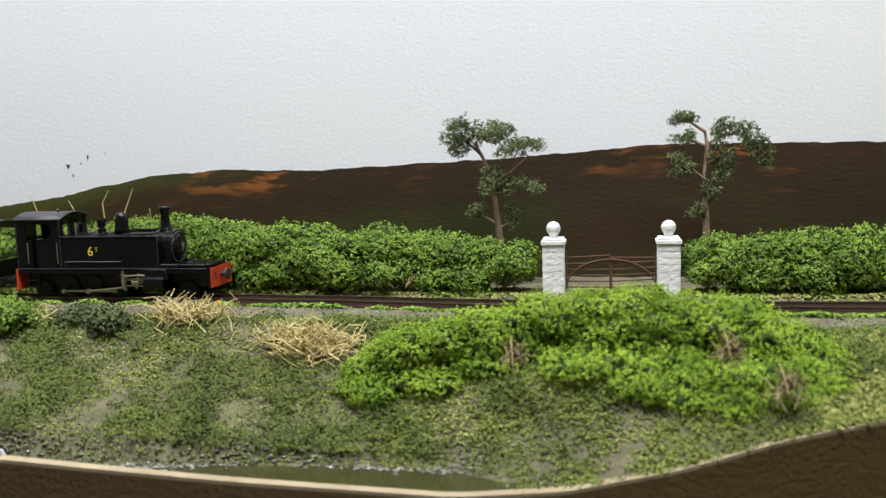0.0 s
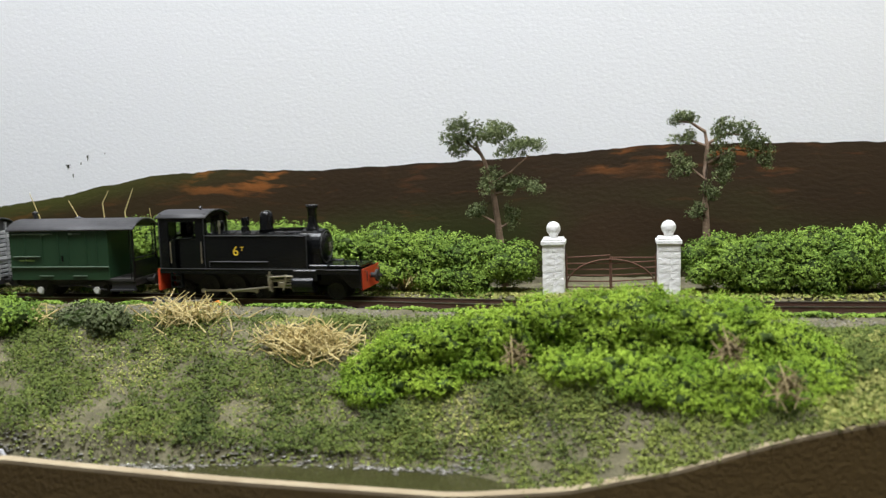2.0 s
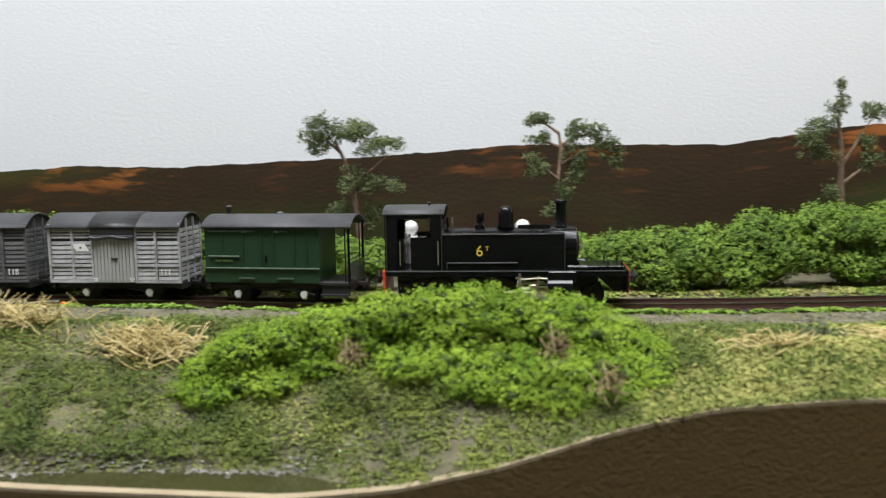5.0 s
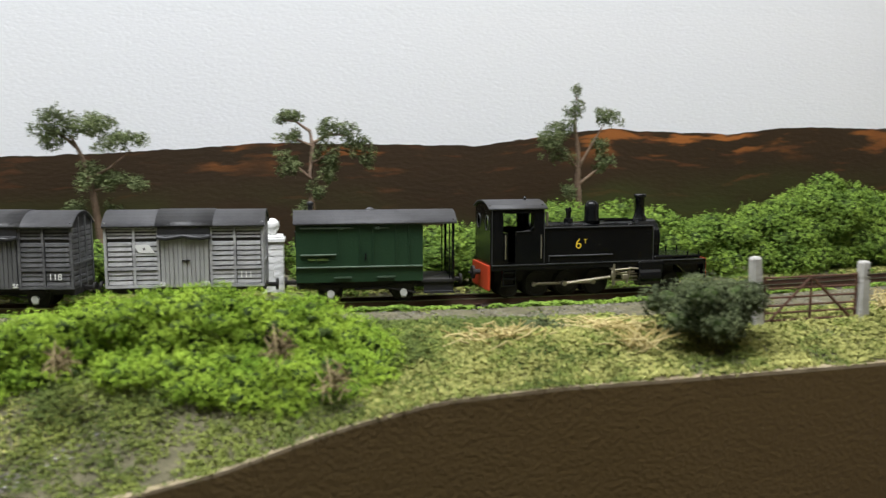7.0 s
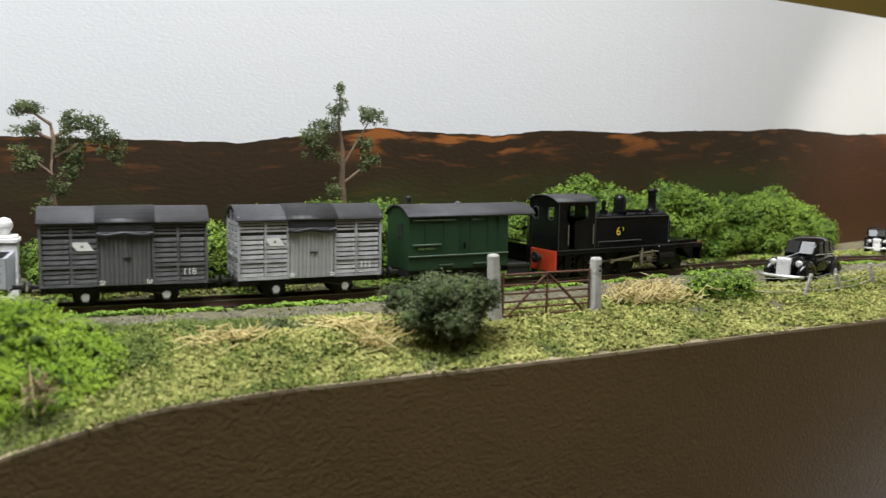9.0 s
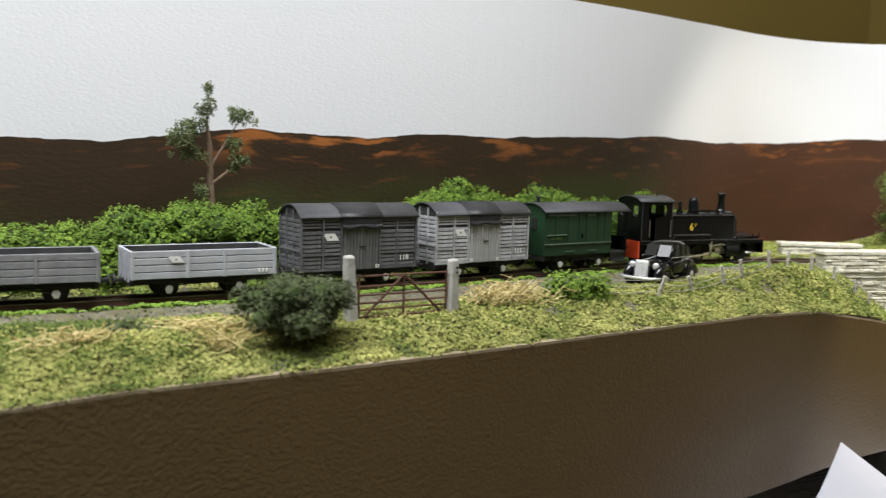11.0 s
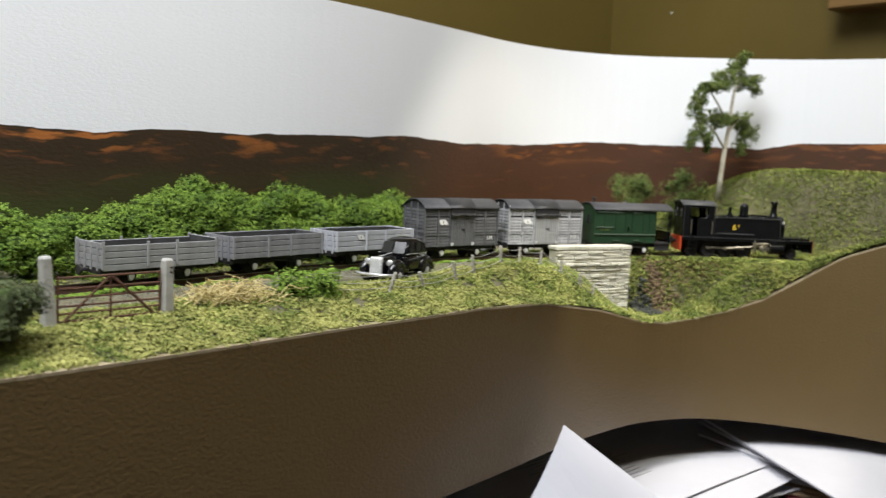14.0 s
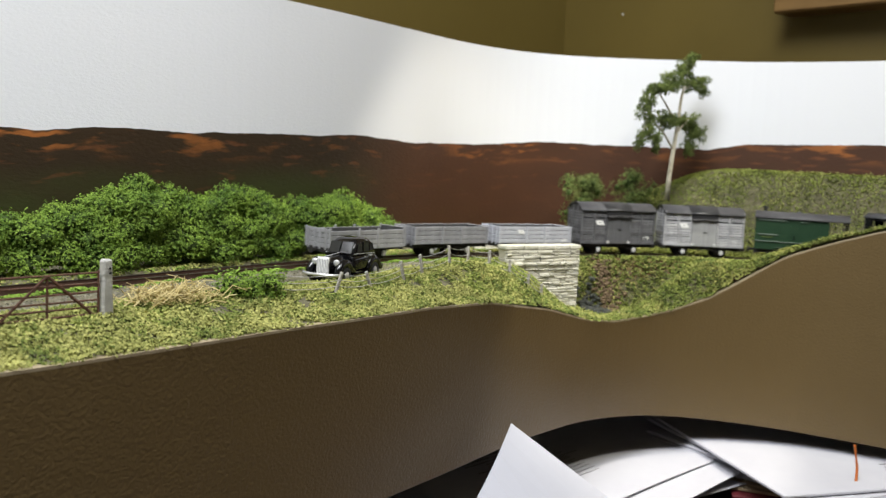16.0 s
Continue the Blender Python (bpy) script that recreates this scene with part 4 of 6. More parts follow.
def wheelset(parent, x, r, spoked=False, name="wheelset"):
    bm = B()
    rod(bm, (0, -.0070, 0), (0, .0070, 0), .0006, n=8)
    ob = part(name, bm, M_BLACKM, parent)
    ob.matrix_basis = pose(x, 0, r)
    for k in (-1, 1):
        bm = B()
        y = .0066 * k
        prof = [(r + .0006, -.0011), (r + .0006, -.0005), (r, -.0004), (r - .0002, .0007), (r * .8, .0007), (r * .78, .0003), (r * .3, .0003), (r * .26, .0010)]
        lathe(bm, prof, 22, pose(0, y, 0, -90 * k, 0, 0))
        w = part("wheel", bm, M_BLACKM, ob)
        if spoked:
            bm = B()
            box(bm, 0, y + .0008 * k, -r * .62, r * .9, .0005, r * .5)
            part("balance_weight", bm, M_BLACKM, ob)
    SPIN.append((ob, (x, 0, r), r))
    return ob


def underframe(parent, L, axles, zb, r=.0050):
    bm = B()
    for y in (-.0088, .0088):
        box(bm, 0, y, zb - .0014, L - .002, .0016, .0028)
    for x in (-L / 2 + .001, L / 2 - .001):
        box(bm, x, 0, zb - .0014, .0018, .023, .0030)
    part("underframe", bm, M_BLACKM, parent)
    for x in axles:
        wheelset(parent, x, r)
        for y in (-.0098, .0098):
            bm = B()
            prism(bm, [(x - .0050, zb - .001), (x + .0050, zb - .001), (x + .0018, .0040), (x - .0018, .0040)], y - .0004, y + .0004)
            box(bm, x, y, zb - .0022, .0125, .0012, .0009)
            part("axle_guard", bm, M_BLACKM, parent)
            bm = B()
            rod(bm, (x, y * 1.02, .0046), (x, y * 1.15, .0046), .0017, n=14)
            box(bm, x, y * 1.06, .0036, .0024, .0012, .0026, .0003)
            part("axlebox", bm, M_AXLE, parent, "pale worn axlebox")
    bm = B()
    tube(bm, [(-.010, -.0102, .0065), (.004, -.0106, .0070), (.018, -.0106, .0045)], .0005, 5)
    part("brake_lever", bm, M_BLACKM, parent)
    for x in (-L / 2, L / 2):
        k = 1 if x > 0 else -1
        bm = B()
        box(bm, x + k * .0022, 0, zb - .0012, .0044, .0022, .0018, .0003)
        rod(bm, (x + k * .0042, 0, zb - .0012), (x + k * .0054, 0, zb - .0012), .0026, n=12)
        part("coupler", bm, M_BLACKM, parent)


def arc_roof(bm, L, w, ze, zp, over=.0012, t=.0008, x0=0, n=12):
    """Bowed roof from side to side."""
    rows = []
    for k in range(n + 1):
        u = -1 + 2 * k / n
        y, z = u * (w / 2 + over), ze + (zp - ze) * (1 - abs(u) ** 2.2)
        rows.append((y, z))
    for i in range(n):
        (ya, za), (yb, zb) = rows[i], rows[i + 1]
        vs = [bm.verts.new((x0 + sx * L / 2, y, z)) for sx in (-1, 1) for y, z in ((ya, za), (yb, zb), (yb, zb - t), (ya, za - t))]
        a, b = vs[:4], vs[4:]
        bm.faces.new(a[::-1])
        bm.faces.new(b)
        for k in range(4):
            bm.faces.new((a[k], a[(k + 1) % 4], b[(k + 1) % 4], b[k]))
    bmesh.ops.remove_doubles(bm, verts=bm.verts[:], dist=1e-6)


def emblem(parent, x, y, z, k=1.0):
    """Plain white slanted badge."""
    bm = B()
    prism(bm, [(x - .0048 * k, z + .0019 * k), (x + .0022 * k, z + .0019 * k), (x + .0048 * k, z - .0019 * k), (x - .0022 * k, z - .0019 * k)], y - .0001, y + .0001)
    part("badge", bm, M_WHITE, parent, "plain white slanted badge")
    bm = B()
    rod(bm, (x, y - .00016, z), (x, y + .0001, z), .0006 * k, n=10)
    part("badge_centre", bm, M_DGREY, parent)


def cattle_van(label, body_m, door_m, number):
    van = thing("goods_van", label, "railway van", "covered vans")
    L, w, zb, ze, zp = .068, .0245, .0093, .0367, .0428
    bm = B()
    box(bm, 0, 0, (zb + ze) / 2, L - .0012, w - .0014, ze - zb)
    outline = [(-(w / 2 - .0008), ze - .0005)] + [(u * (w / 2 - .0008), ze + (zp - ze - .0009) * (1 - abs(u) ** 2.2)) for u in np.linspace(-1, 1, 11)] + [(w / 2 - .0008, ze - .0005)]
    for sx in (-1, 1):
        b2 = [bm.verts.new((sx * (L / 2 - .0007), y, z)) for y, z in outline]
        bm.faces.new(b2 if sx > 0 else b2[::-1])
    # solid box behind the slats, the inner shade painted as dark grey
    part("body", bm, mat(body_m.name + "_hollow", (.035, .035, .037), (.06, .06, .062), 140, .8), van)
    # posts and rails of the framing
    for sy in (-1, 1):
        for x in (-.0335, -.0215, -.0112, .0112, .0215, .0335):
            bm = B()
            box(bm, x, sy * (w / 2 - .0001), (zb + ze) / 2, .0011, .0012, ze - zb)
            part("post", bm, body_m, van)
        for z in (zb + .0006, zb + .0085, ze - .0007):
            for x0, x1 in ((-.0335, -.0112), (.0112, .0335)):
                bm = B()
                box(bm, (x0 + x1) / 2, sy * (w / 2 - .0002), z, x1 - x0, .0011, .0012)
                part("frame_rail", bm, body_m, van)
    slat = B()
    box(slat, 0, 0, 0, .0103, .0008, .00185, .0002)
    slat = finish("slat", slat, body_m)
    board = B()
    box(board, 0, 0, 0, .00166, .0006, .0224, .00018)
    board = finish("board", board, door_m)
    thin = B()
    box(thin, 0, 0, 0, .0103, .0008, .0009)
    thin = finish("slat", thin, body_m)
    zs = [(zb + .0023 + i * .00212, slat) for i in range(3)] + [(zb + .0105 + i * .0022, slat) for i in range(5)] + [(zb + .0222 + i * .0015, thin) for i in range(3)]
    for sy in (-1, 1):
        for x in (-.0275, -.01635, .01635, .0275):
            for z, me in zs:
                ob = new("slat", me)
                ob.parent = van
                ob.matrix_basis = pose(x, sy * (w / 2 - .00045), z, 8 * sy, 0, 0)
    for sx in (-1, 1):
        for y in (-.0118, -.004, .004, .0118):
            bm = B()
            box(bm, sx * (L / 2 - .0004), y, (zb + ze + .003) / 2, .0010, .0010, ze - zb + (.004 if abs(y) < .01 else 0))
            part("end_post", bm, body_m, van)
        for k in range(11):
            bm = B()
            box(bm, sx * (L / 2 - .0007), 0, zb + .0018 + k * .00235, .0008, w - .002, .0018, .0002)
            part("end_board", bm, body_m, van)
        bm = B()
        box(bm, sx * (L / 2 - .0002), 0, zb + .0105, .0008, w - .001, .0010)
        part("end_rail", bm, body_m, van)
    for sy in (-1, 1):
        bm = B()
        box(bm, 0, sy * (w / 2 - .0001), zb + .0114, .0204, .0009, .0226)
        d = part("door", bm, door_m, van, "plain grey boarded double door")
        for k in range(11):
            ob = new("board", board)
            ob.parent = d
            ob.matrix_basis = pose(-.0093 + k * .00186, sy * (w / 2 + .0005 + .0001 * (k % 3)), zb + .0114)
        bm = B()
        box(bm, .0006, sy * (w / 2 + .0011), zb + .0120, .0034, .0006, .0006)
        part("latch", bm, M_SHEET, d)
        for x in (-.0095, .0095):
            bm = B()
            box(bm, x, sy * (w / 2 + .0011), zb + .0010, .0024, .0007, .0010, .0003)
            rod(bm, (x - .0007, sy * (w / 2 + .0010), zb + .0022), (x - .0007, sy * (w / 2 + .0016), zb + .0022), .0005, n=8)
            rod(bm, (x + .0007, sy * (w / 2 + .0010), zb + .0020), (x + .0007, sy * (w / 2 + .0016), zb + .0020), .0005, n=8)
            part("hinge", bm, M_AXLE, d, "pale paint-chipped hinge")
        bm = B()
        box(bm, 0, sy * (w / 2 + .0004), ze - .0024, .0225, .0016, .0048, .0004)
        rod(bm, (-.0112, sy * (w / 2 + .0012), ze - .0046), (.0112, sy * (w / 2 + .0012), ze - .0046), .0006, n=8)
        tube(bm, [(-.0114 + k * .0038, sy * (w / 2 + .0016 + .0003 * math.sin(k * 2.1)), ze - .0052 + .0005 * math.sin(k * 1.7 + len(number))) for k in range(7)], .0009, 7)
        part("door_flap", bm, M_SHEET, van, "rolled black roof flap over the door")
    bm = B()
    arc_roof(bm, L + .0014, w, ze, zp)
    part("roof", bm, M_ROOF, van, smooth=True)
    bm = B()
    arc_roof(bm, .0245, w + .0004, ze + .0001, zp + .00035, .0013)
    part("roof_sheet", bm, M_SHEET, van, "black roof centre sheet", smooth=True)
    emblem(van, -.0172, -(w / 2 + .0001), zb + .0172, .95)
    text_part("number", number, .0040, pose(.0262, -(w / 2 + .0002), zb + .0052, 90, 0, 0), M_WHITE, van)
    underframe(van, L, (-.0165, .0165), zb)
    return van


def open_wagon(label, m, planks_high, badge=False, low=False):
    wag = thing("open_wagon", label, "railway wagon", "open wagons")
    L, w, zb, ze = .0680, .0265, .0095, .0226
    bm = B()
    box(bm, 0, 0, zb + .0006, L - .001, w - .001, .0012)
    part("floor", bm, M_INSIDE, wag)
    n = 4
    h = (ze - zb) / n
    side = B()
    box(side, 0, 0, 0, L - .0022, .0011, h - .00035, .0002)
    side = finish("plank", side, m)
    lin = B()
    box(lin, 0, 0, 0, L - .003, .0005, ze - zb - .0008)
    lin = finish("lining", lin, M_INSIDE)
    end = B()
    box(end, 0, 0, 0, .0011, w - .0010, h - .00035, .0002)
    end = finish("plank", end, m)
    for k in range(n):
        for sy in (-1, 1):
            ob = new("plank", side)
            ob.parent = wag
            ob.matrix_basis = pose(0, sy * (w / 2 - .0006), zb + h * (k + .5) - (.0014 if low else 0))
        for sx in (-1, 1):
            ob = new("plank", end)
            ob.parent = wag
            ob.matrix_basis = pose(sx * (L / 2 - .0006), 0, zb + h * (k + .5))
    for sy in (-1, 1):
        ob = new("lining", lin)
        ob.parent = wag
        ob.matrix_basis = pose(0, sy * (w / 2 - .0014), (zb + ze) / 2 - (.0014 if low else 0))
        for x in (-L / 2 + .0008, -.0085, .0085, L / 2 - .0008):
            bm = B()
            box(bm, x, sy * (w / 2 + .0001), (zb + ze) / 2, .0016, .0009, ze - zb + (.0012 if low and abs(x) > .02 else .0), .0002)
            part("strap", bm, m, wag)
    for sx in (-1, 1):
        for y in (-.0095, -.0032, .0032, .0095):
            bm = B()
            box(bm, sx * (L / 2 + .0002), y, (zb + ze) / 2 - .0006, .0010, .0014, ze - zb + .0012, .0002)
            part("end_post", bm, m, wag)
        bm = B()
        box(bm, sx * (L / 2 - .0014), 0, (zb + ze) / 2, .0005, w - .003, ze - zb - .0008)
        part("end_lining", bm, M_INSIDE, wag)
    if badge:
        emblem(wag, -.014, -(w / 2 + .0004), ze - .0042, .75)
        bm = B()
        for k in range(3):
            box(bm, .0255 + k * .0018, -(w / 2 + .0001), zb + .0024, .0010, .0003, .0018)
        part("number", bm, M_WHITE, wag, "small white number marks")
    underframe(wag, L, (-.0165, .0165), zb)
    return wag


def brake_van():
    van = thing("brake_van", "dark green brake van with open end balcony", "railway van")
    x0, x1, w, zb, ze, zp = -.0357, .0212, .0245, .0098, .0365, .0418
    bm = B()
    box(bm, (x0 + x1) / 2, 0, (zb + ze) / 2 + .0004, x1 - x0, w, ze - zb)
    for xx in (x0, x1):
        vs = [bm.verts.new((xx, u * w / 2, ze - .0003 + (zp - ze - .0006) * (1 - abs(u) ** 2.2))) for u in np.linspace(-1, 1, 11)]
        bm.faces.new(vs)
    part("body", bm, M_GREEN, van)
    for sy in (-1, 1):
        y = sy * (w / 2 + .0003)
        for x in (-.0268, -.0165, -.0072, -.0012, .0090, .0150):
            bm = B()
            box(bm, x, y, (zb + ze) / 2 + .004, .0005, .0005, ze - zb - .010)
            part("panel_strip", bm, M_GREEN, van)
        for z, xa, xb in ((zb + .0072, x0, x1), (ze - .0018, x0 + .002, -.0115), (zb + .0128, x0 + .002, -.018)):
            bm = B()
            rod(bm, (xa, y + sy * .0002, z), (xb, y + sy * .0002, z), .00045, n=8)
            part("grab_rail", bm, M_GREENL, van)
        for x in (-.0155, .0005):
            bm = B()
            box(bm, x, y + sy * .0002, ze - .0020, .0024, .0010, .0014, .0004)
            box(bm, x + .003, y, ze - .0020, .005, .0006, .0006)
            part("lamp_bracket", bm, M_GREENL, van)
        for x in (-.0150, .0045):
            bm = B()
            box(bm, x, y + sy * .0002, zb + .0025, .0080, .0008, .0006)
            part("hinge", bm, M_GREENL, van)
        bm = B()
        box(bm, -.0048, y + sy * .0004, zb + .0118, .0007, .0009, .0030)
        part("handle", bm, M_BLACK, van)
        bm = B()
        box(bm, -.0260, y + sy * .00005, zb + .0108, .0090, .0002, .0010)
        part("marking", bm, mat("faded_gold", (.05, .10, .02), (.10, .14, .03), 200, .7), van, "faded yellow-green marking")
    # dark block painted as the shade in the end window
    bm = B()
    box(bm, x0 - .0002, -.003, ze - .0075, .0006, .0042, .0070)
    part("end_window", bm, M_DARK, van)
    # balcony
    bm = B()
    box(bm, .0285, 0, zb + .0002, .0150, w, .0016, .0002)
    part("balcony_floor", bm, M_BLACKM, van)
    for y in (-.0118, .0118):
        for x in (.0352,):
            bm = B()
            rod(bm, (x, y, zb), (x, y, ze + .0015), .0006, n=8)
            part("balcony_post", bm, M_BLACK, van)
        bm = B()
        rod(bm, (.0335, y, zb), (.0335, y, ze + .001), .0003, n=6)
        part("handrail", bm, M_BLACK, van)
        bm = B()
        box(bm, .0285, y * 1.02, zb - .0050, .0135, .0034, .0009)
        box(bm, .0285, y * .95, zb - .0022, .0135, .0005, .0050)
        part("footstep", bm, M_SHEET, van)
    bm = B()
    box(bm, .0355, 0, zb + .0055, .0008, w - .001, .0090)
    part("balcony_panel", bm, M_BLACK, van)
    for z in (zb + .0115, zb + .0095):
        bm = B()
        rod(bm, (.0355, -.012, z), (.0355, .012, z), .0004, n=6)
        part("balcony_rail", bm, M_BLACK, van)
    bm = B()
    arc_roof(bm, .0735, w, ze + .0004, zp, .0014, .0008, 0)
    part("roof", bm, M_ROOF, van, smooth=True)
    bm = B()
    lathe(bm, [(.0011, 0), (.0011, .003), (.0015, .0032), (.0015, .0042), (.0008, .0048)], 12, pose(-.0290, .002, zp - .0008))
    part("stove_pipe", bm, M_SHEET, van)
    bm = B()
    lathe(bm, [(.0022, 0), (.0020, .0006), (.0010, .0012), (.0003, .0015)], 12, pose(-.002, 0, zp - .0003))
    part("roof_vent", bm, M_ROOF, van)
    underframe(van, .0715, (-.0205, .0125), zb)
    return van


def locomotive():
    """Side tank engine; x = 0 at the middle of its length, which is .110."""
    e = thing("tank_locomotive", "black narrow gauge side tank locomotive with red buffer beams", "locomotive")
    x0, x1 = -.055, .055
    zf = .0160
    bm = B()
    box(bm, 0, 0, zf - .0006, .1085, .0258, .0012, .0002)
    for y in (-.0127, .0127):
        box(bm, 0, y, zf - .0012, .1085, .0006, .0022)
    part("footplate", bm, M_BLACK, e)
    bm = B()
    for y in (-.0050, .0050):
        box(bm, -.004, y, .0115, .092, .0010, .0080)
    box(bm, 0, 0, .0125, .085, .009, .006)
    part("frame", bm, M_BLACKM, e)
    for xx, k in ((x0, -1), (x1, 1)):
        bm = B()
        if k > 0:
            prism(bm, [(xx + .0006, .0060), (xx + .0008, .0060), (xx + .0008, zf + .0004), (xx + .0006, zf + .0004)], -.0126, .0126)
        else:
            prism(bm, [(xx - .0008, .0048), (xx + .0004, .0048), (xx + .0004, zf), (xx - .0008, zf)], -.0128, .0128)
        part("buffer_beam", bm, M_RED, e, "red painted buffer beam")
        if k > 0:
            bm = B()
            box(bm, xx - .0001, 0, .0112, .0012, .0256, .0100)
            for y in (-.009, .009):
                prism(bm, [(xx - .0150, zf - .001), (xx - .0006, zf - .001), (xx - .0006, .0065), (xx - .0060, .0065)], y - .0008, y + .0008)
            part("beam_backing", bm, M_BLACK, e)
        bm = B()
        lathe(bm, [(.0013, 0), (.0013, .0030), (.0032, .0032), (.0030, .0042)], 14, pose(xx + k * .0006, 0, .0118, 0, 90 * k, 0))
        box(bm, xx + k * .005, 0, .0118, .003, .0012, .0010)
        part("coupler", bm, M_BLACKM, e)
    # tanks
    for sy in (-1, 1):
        bm = B()
        box(bm, -.0008, sy * .0097, .0245, .0560, .0056, .0172, .0005)
        box(bm, -.0008, sy * .0126, .0325, .0555, .0003, .0005)
        t_ = part("side_tank", bm, M_BLACK, e)
        bm = B()
        rod(bm, (-.0260, sy * .0127, .0198), (.0060, sy * .0127, .0198), .0003, n=6)
        part("hand_rail", bm, M_ROOF, t_)
        bm = B()
        box(bm, .0330, sy * .0112, .0172, .0100, .0034, .0026, .0006)
        part("splasher", bm, M_BLACK, e)
    bm = B()
    box(bm, -.0040, 0, .0329, .0480, .0150, .0008)
    part("tank_top", bm, M_BLACK, e)
    # boiler and smokebox
    bm = B()
    rod(bm, (-.029, 0, .0262), (.0280, 0, .0262), .0082, n=28)
    for x in (-.016, -.004, .012):
        rod(bm, (x - .0004, 0, .0262), (x + .0004, 0, .0262), .0085, n=28)
    part("boiler", bm, M_BLACK, e, smooth=False)
    bm = B()
    rod(bm, (.0215, 0, .0262), (.0325, 0, .0262), .0091, n=28)
    prism(bm, [(.0215, zf), (.0325, zf), (.0325, .0262), (.0215, .0262)], -.0085, .0085)
    part("smokebox", bm, M_BLACK, e)
    bm = B()
    lathe(bm, [(.0072, 0), (.0070, .0006), (.0050, .0013), (.0020, .0018), (.0006, .0020)], 24, pose(.0325, 0, .0262, 0, 90, 0))
    d = part("smokebox_door", bm, M_BLACK, e, smooth=True)
    bm = B()
    box(bm, .0348, 0, .0262, .0010, .0006, .0044)
    rod(bm, (.0340, 0, .0262), (.0356, 0, .0262), .0006, n=8)
    part("handle", bm, M_STEEL, d)
    bm = B()
    lathe(bm, [(.0042, -.0016), (.0034, .0000), (.0026, .0018), (.00235, .0040), (.0024, .0098), (.0030, .0103), (.0031, .0118), (.0024, .0120)], 20, pose(.0258, 0, .0355))
    part("chimney", bm, M_BLACK, e, smooth=True)
    bm = B()
    lathe(bm, [(.0042, -.0012), (.0037, .0004), (.0035, .0018), (.0035, .0062), (.0031, .0080), (.0020, .0092), (.0006, .0096)], 20, pose(.0005, 0, .0352))
    part("dome", bm, M_BLACK, e, smooth=True)
    bm = B()
    lathe(bm, [(.0024, -.001), (.0022, .0012), (.0012, .0016), (.0012, .0042), (.0016, .0046), (.0012, .0062)], 12, pose(-.0115, 0, .0350))
    rod(bm, (-.0125, -.0014, .0370), (-.0125, -.0014, .0410), .0006, n=8)
    rod(bm, (-.0103, .0012, .0370), (-.0103, .0012, .0415), .0006, n=8)
    part("safety_valve", bm, M_BLACK, e)
    for x in (-.0262, -.0240):
        bm = B()
        rod(bm, (x, -.0045, .033), (x, -.0045, .0400), .0005, n=8)
        box(bm, x, -.0045, .0378, .0011, .0011, .0015)
        part("whistle", bm, M_STEEL if x > -.025 else M_BLACK, e)
    bm = B()
    box(bm, .0135, -.0030, .0350, .0150, .0009, .0012)
    box(bm, .0135, .0030, .0350, .0150, .0009, .0012)
    part("pipe", bm, M_BLACK, e)
    # cab
    xr, xf, zt = x0 + .0008, -.0288, .0425
    for sy in (-1, 1):
        y = sy * .0124
        ins = [(xr + .0018, .0312), (xr + .0022, .0388)]
        bm = B()
        # sheet with an open window and doorway
        prism(bm, [(xr, zf), (xr + .0055, zf), (xr + .0055, zt), (xr, zt)], y - .0003, y + .0003)
        prism(bm, [(xr + .0055, .0404), (xf, .0404), (xf, zt), (xr + .0055, zt)], y - .0003, y + .0003)
        prism(bm, [(xf - .0045, .0316), (xf, .0316), (xf, .0404), (xf - .0045, .0404)], y - .0003, y + .0003)
        prism(bm, [(xr + .0118, zf), (xf, zf), (xf, .0316), (xr + .0118, .0316)], y - .0003, y + .0003)
        c = part("cab_side", bm, M_BLACK, e)
        bm = B()
        pts = [(xr + .0056, .0316), (xr + .0056, .0390), (xr + .0068, .0403), (xf - .0062, .0403), (xf - .0047, .0388), (xf - .0047, .0343), (xf - .0068, .0319), (xr + .0118, .0316), (xr + .0118, .0175)]
        tube(bm, [(x, y + sy * .0004, z) for x, z in pts], .0003, 5)
        part("beading", bm, M_BLACKM if sy > 0 else M_BLACK, c)
        bm = B()
        for z in (.0066, .0098, .0128):
            box(bm, xr + .0088, sy * .0118, z, .0060, .0026, .0006)
        for x in (xr + .0058, xr + .0118):
            box(bm, x, sy * .0118, .0110, .0005, .0022, .0098)
        part("cab_step", bm, M_BLACK, e)
    for x, nm in ((xr, "cab_back"), (xf, "cab_front")):
        bm = B()
        prism(bm, [(x - .0003, zf), (x + .0003, zf), (x + .0003, .0320), (x - .0003, .0320)], -.0124, .0124)
        prism(bm, [(x - .0003, .0392), (x + .0003, .0392), (x + .0003, .0440), (x - .0003, .0440)], -.0110, .0110)
        for y0, y1 in ((-.0124, -.0092), (-.0042, .0042), (.0092, .0124)):
            prism(bm, [(x - .0003, .0320), (x + .0003, .0320), (x + .0003, .0425), (x - .0003, .0425)], y0, y1)
        part(nm, bm, M_BLACK, e)
    bm = B()
    arc_roof(bm, xf - xr + .0030, .0250, zt, .0458, .0008, .0007, (xf + xr) / 2 + .0003)
    part("cab_roof", bm, mat("cab_roof_grey", (.035, .036, .038), (.06, .06, .063), 60, .6, .2, 900), e, smooth=True)
    bm = B()
    lathe(bm, [(.0006, 0), (.0006, .0016), (.0010, .0018), (.0004, .0024)], 8, pose(xf - .006, -.003, .0450))
    part("roof_fitting", bm, M_BLACK, e)
    bm = B()
    box(bm, xr + .0045, 0, .0235, .008, .0236, .0150)
    part("bunker", bm, M_BLACK, e)
    bm = B()
    box(bm, .0440, 0, zf + .0012, .0200, .0200, .0014, .0003)
